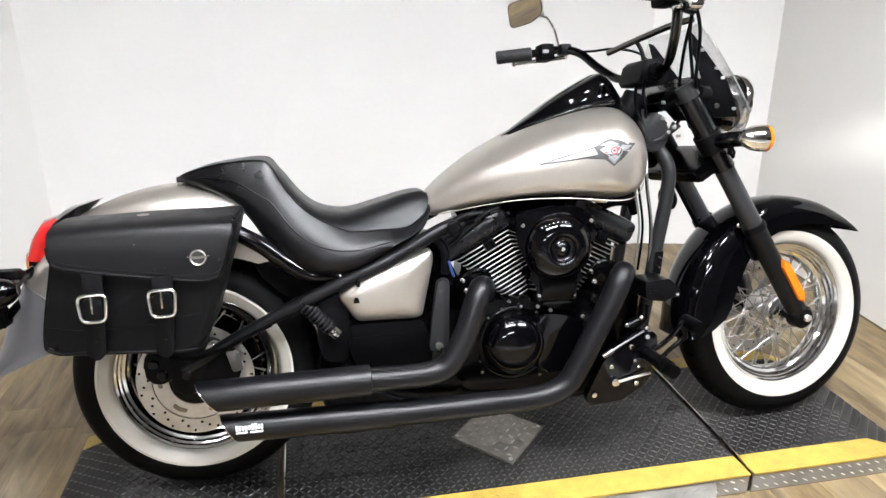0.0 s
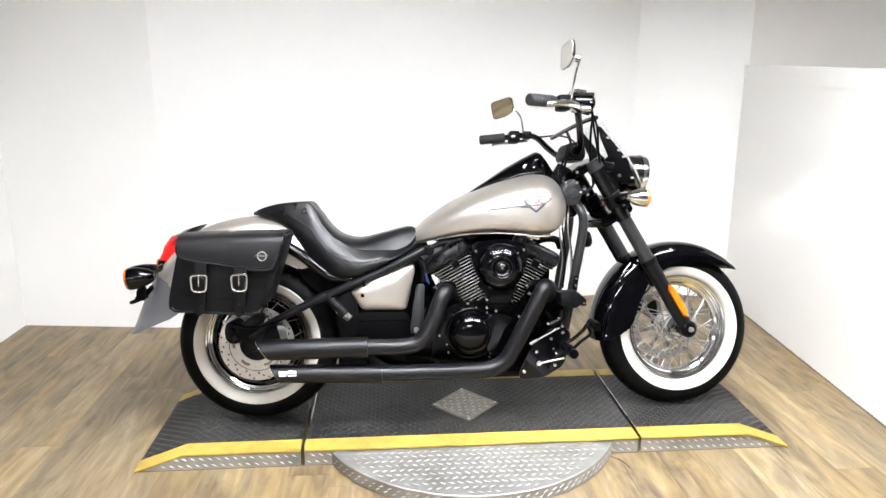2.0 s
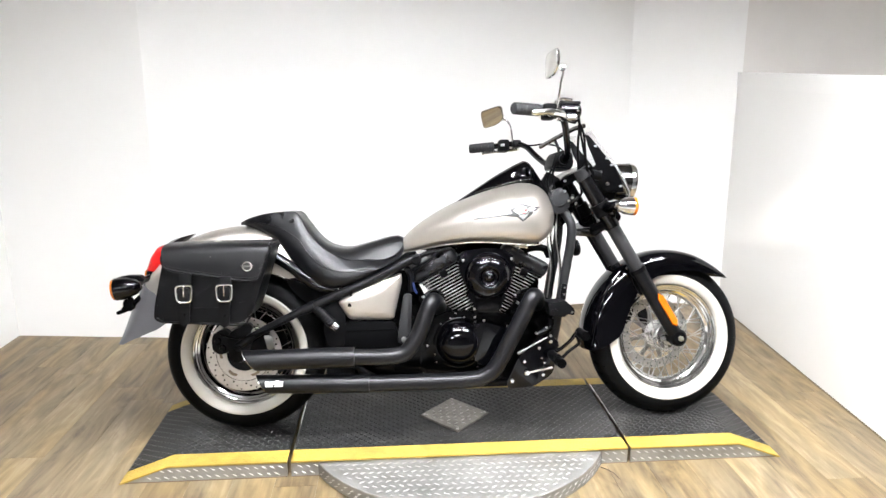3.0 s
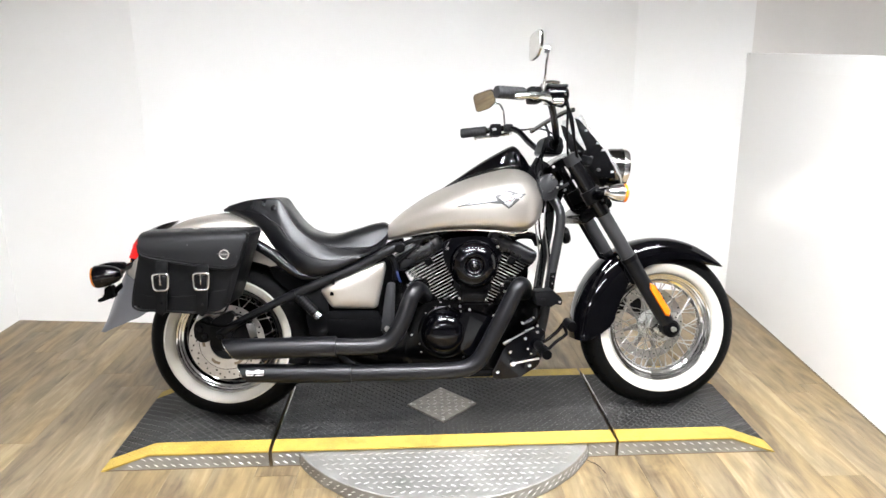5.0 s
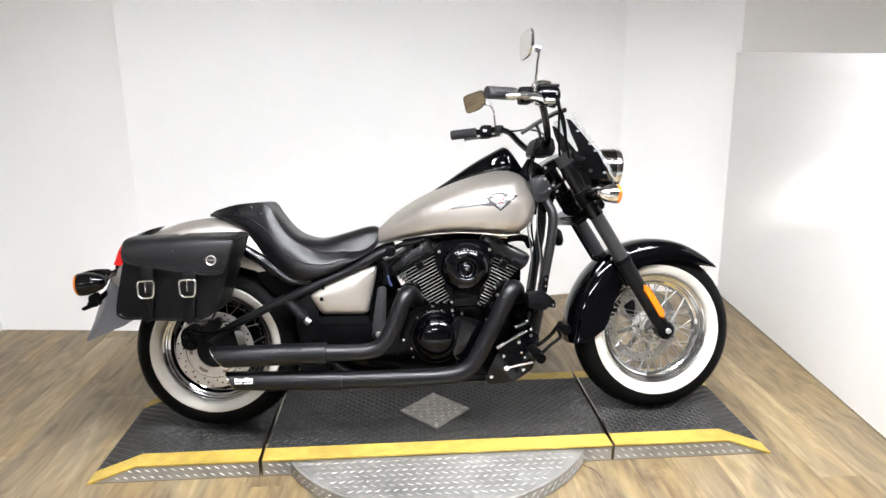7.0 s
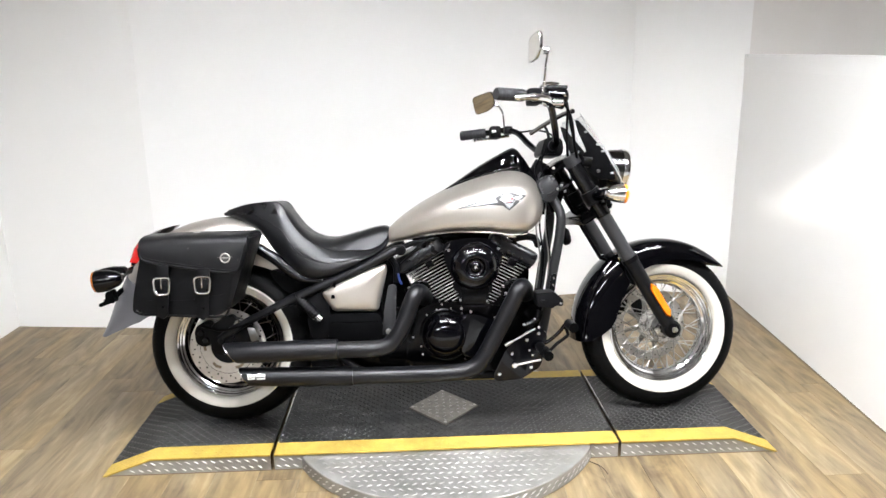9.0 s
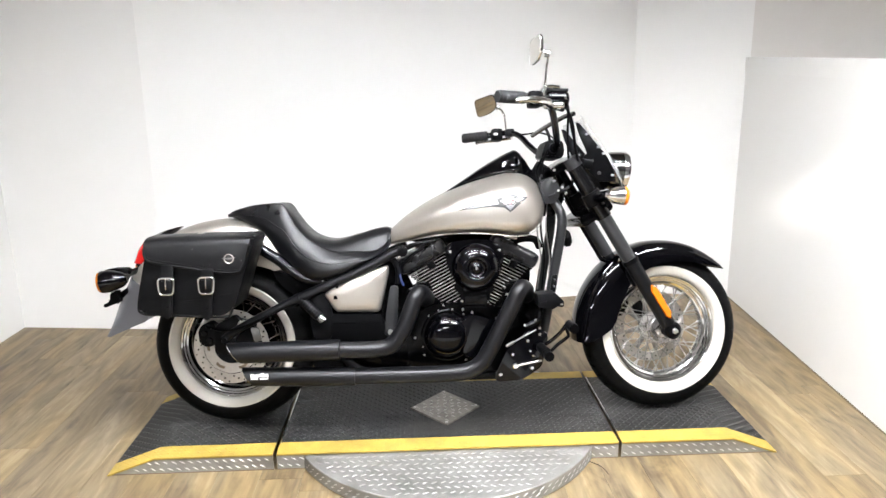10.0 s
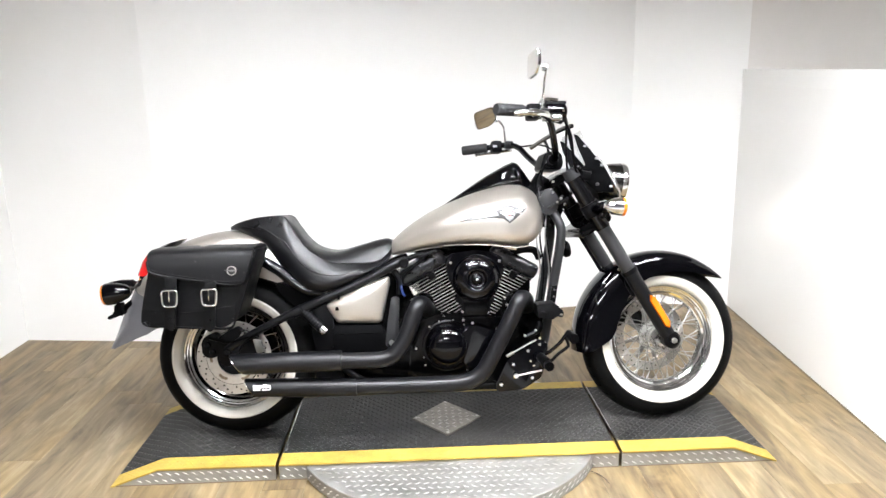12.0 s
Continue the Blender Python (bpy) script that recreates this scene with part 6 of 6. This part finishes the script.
for s in (-1, 1):
    p = part("screen_mount", plate(PANEL, 0.092 * s, 0.098 * s, 0.002), PLASTIC, screen, "black screen mounting panel", STEER)
    for x, z in ((0.560, 0.980), (0.588, 0.934)):
        part("mount_bolt", disc((x, 0.099 * s, z), 0.007, 0.008, bevel=0.002, seg=12), BADGE_DARK, p, "", STEER)
    for x, z in ((0.543, 1.082), (0.588, 1.034), (0.608, 1.008), (0.643, 0.925)):
        part("edge_clip", box(x - 0.007, x + 0.005, 0.097 * s - 0.004, 0.097 * s + 0.004, z - 0.004, z + 0.004, 0.002), LABEL_SILVER, p, "pale edge clip", STEER)
part("screen_crossbar", tube([(0.388, 0.13, 1.107), (0.417, 0.0, 1.128), (0.451, -0.1, 1.146), (0.478, -0.15, 1.152)], 0.0088, 10), SMOKED, screen, "smoked-chrome cross stay", STEER)
part("crossbar_stay", tube([(0.414, 0.02, 1.124), (0.422, 0.005, 1.095), (0.426, 0.0, 1.065)], 0.006, 8), SATIN, screen, "black stay to the handlebar clamp", STEER)
part("headlight_bracket", plate(cornered([(0.545, 0.968), (0.600, 0.985), (0.640, 0.940), (0.630, 0.870), (0.612, 0.872), (0.590, 0.930)], 0.008), -0.060, 0.060, 0.01), PLASTIC, moto, "black headlight bracket", STEER)
part("fork_yoke_light", tube([along(0.955, -0.12, 0.03), along(0.935, -0.11, 0.058)], 0.019, 14), SATIN, moto, "", STEER)

# headlight
LAMP_C = (0.693, 0, 0.946)
lamp = part("headlight", lathe([(0.0001, -0.100), (0.032, -0.094), (0.060, -0.070), (0.073, -0.035), (0.077, 0.0), (0.077, 0.012)], LAMP_C, 44, (1, 0, -0.12), closed=False), SMOKED, moto, "dark chrome headlight bucket", STEER, angle=60)
part("headlight_ring", lathe([(0.074, 0.010), (0.080, 0.008), (0.083, 0.018), (0.080, 0.030), (0.071, 0.034), (0.069, 0.028)], LAMP_C, 48, (1, 0, -0.12)), CHROME, lamp, "chrome headlight ring", STEER)
part("headlight_glass", lathe([(0.071, 0.030), (0.055, 0.040), (0.028, 0.046), (0.0001, 0.048)], LAMP_C, 40, (1, 0, -0.12), closed=False), ALU, lamp, "headlight lens", STEER)
# front turn signals on their bar
for s in (-1, 1):
    cy = 0.222 * s
    sg = part("front_signal", lathe([(0.0001, -0.048), (0.011, -0.045), (0.022, -0.031), (0.031, -0.010), (0.0342, 0.012), (0.0342, 0.024)], (0.612, cy, 0.842), 32, (1, 0, -0.05), closed=False), CHROME, moto, "chrome bullet front turn signal", STEER, angle=60)
    part("signal_lens", lathe([(0.0342, 0.022), (0.0345, 0.032), (0.028, 0.038), (0.0001, 0.041)], (0.612, cy, 0.842), 32, (1, 0, -0.05), closed=False), AMBER, sg, "amber lens", STEER)
    part("signal_stem", tube([(0.600, cy, 0.842), (0.578, 0.195 * s, 0.842), (0.560, 0.135 * s, 0.838)], 0.0205, 14), BLACK, sg, "", STEER)
    part("signal_clamp", tube([along(0.860, 0.115 * s), along(0.815, 0.115 * s)], 0.0370, 22), SATIN, sg, "black clamp round the fork", STEER)
    bolt(sg, 0.592, 0.150 * s, 0.808, 0.009, ENGINE, STEER)

# wires and bolts at the steering head
for pts, r in (([(0.352, -0.100, 0.905), (0.348, -0.125, 0.880), (0.360, -0.130, 0.850)], 0.0050), ([(0.372, -0.105, 0.845), (0.400, -0.125, 0.852), (0.425, -0.128, 0.875), (0.440, -0.120, 0.892)], 0.0048),
               ([(0.365, -0.095, 0.930), (0.352, -0.115, 0.915), (0.355, -0.120, 0.890)], 0.0036)):
    part("wire_loom", tube(pts, r, 8), FRAME_GREY, moto, "grey sheathed wiring", STEER)
for x, y, z in ((0.402, -0.132, 0.905), (0.432, -0.135, 0.880), (0.418, -0.130, 0.868), (0.448, -0.130, 0.858), (0.405, -0.128, 0.945)):
    bolt(moto, x, y, z, 0.006, ALU, STEER, h=0.012)
part("head_cover", plate(cornered([(0.352, 0.905), (0.398, 0.925), (0.432, 0.880), (0.420, 0.830), (0.372, 0.815), (0.350, 0.850)], 0.015), -0.118, -0.085, 0.008), FRAME_GREY, moto, "grey-black head cover", STEER)

# ---- floor planks ----
PLANK_W, PLANK_L = 0.152, 1.22
floor_ob = bpy.data.objects["floor"]
plank_bm = box(-PLANK_W / 2 + 0.0003, PLANK_W / 2 - 0.0003, -PLANK_L / 2 + 0.0003, PLANK_L / 2 - 0.0003, -0.004, 0.0, 0.0005, seg=1)
first = mesh_object("plank", plank_bm, WOOD, False)
first.parent = floor_ob
plank_mesh, rng, count = first.data, random.Random(4), 0
for i in range(-16, 13):
    offset = rng.uniform(0, PLANK_L)
    for j in range(-5, 3):
        x, y = i * PLANK_W, j * PLANK_L + offset
        if not (-2.5 < x < 1.95 and -2.62 < y < 2.3):
            continue
        ob = first if count == 0 else new("plank", plank_mesh)
        ob.parent = floor_ob
        ob.location = (x, y, 0.0)
        count += 1
# beyond the bay the floor goes on; its unseen rear is made grey for the chrome
structure("floor_beyond", box(1.90, 6.0, -2.02, 2.6, -0.003, -0.001), WOOD, "oak plank floor beyond the partition", "floor")
structure("floor_behind", box(-6.0, 6.0, -8.0, -2.02, -0.003, 0.0035), NEUTRAL_FLOOR, "unseen pale grey floor, added to keep chrome reflections neutral", "floor")
structure("floor_west", box(-6.0, -2.40, -2.02, 2.6, -0.003, -0.001), WOOD, "oak plank floor beside the bay", "floor")
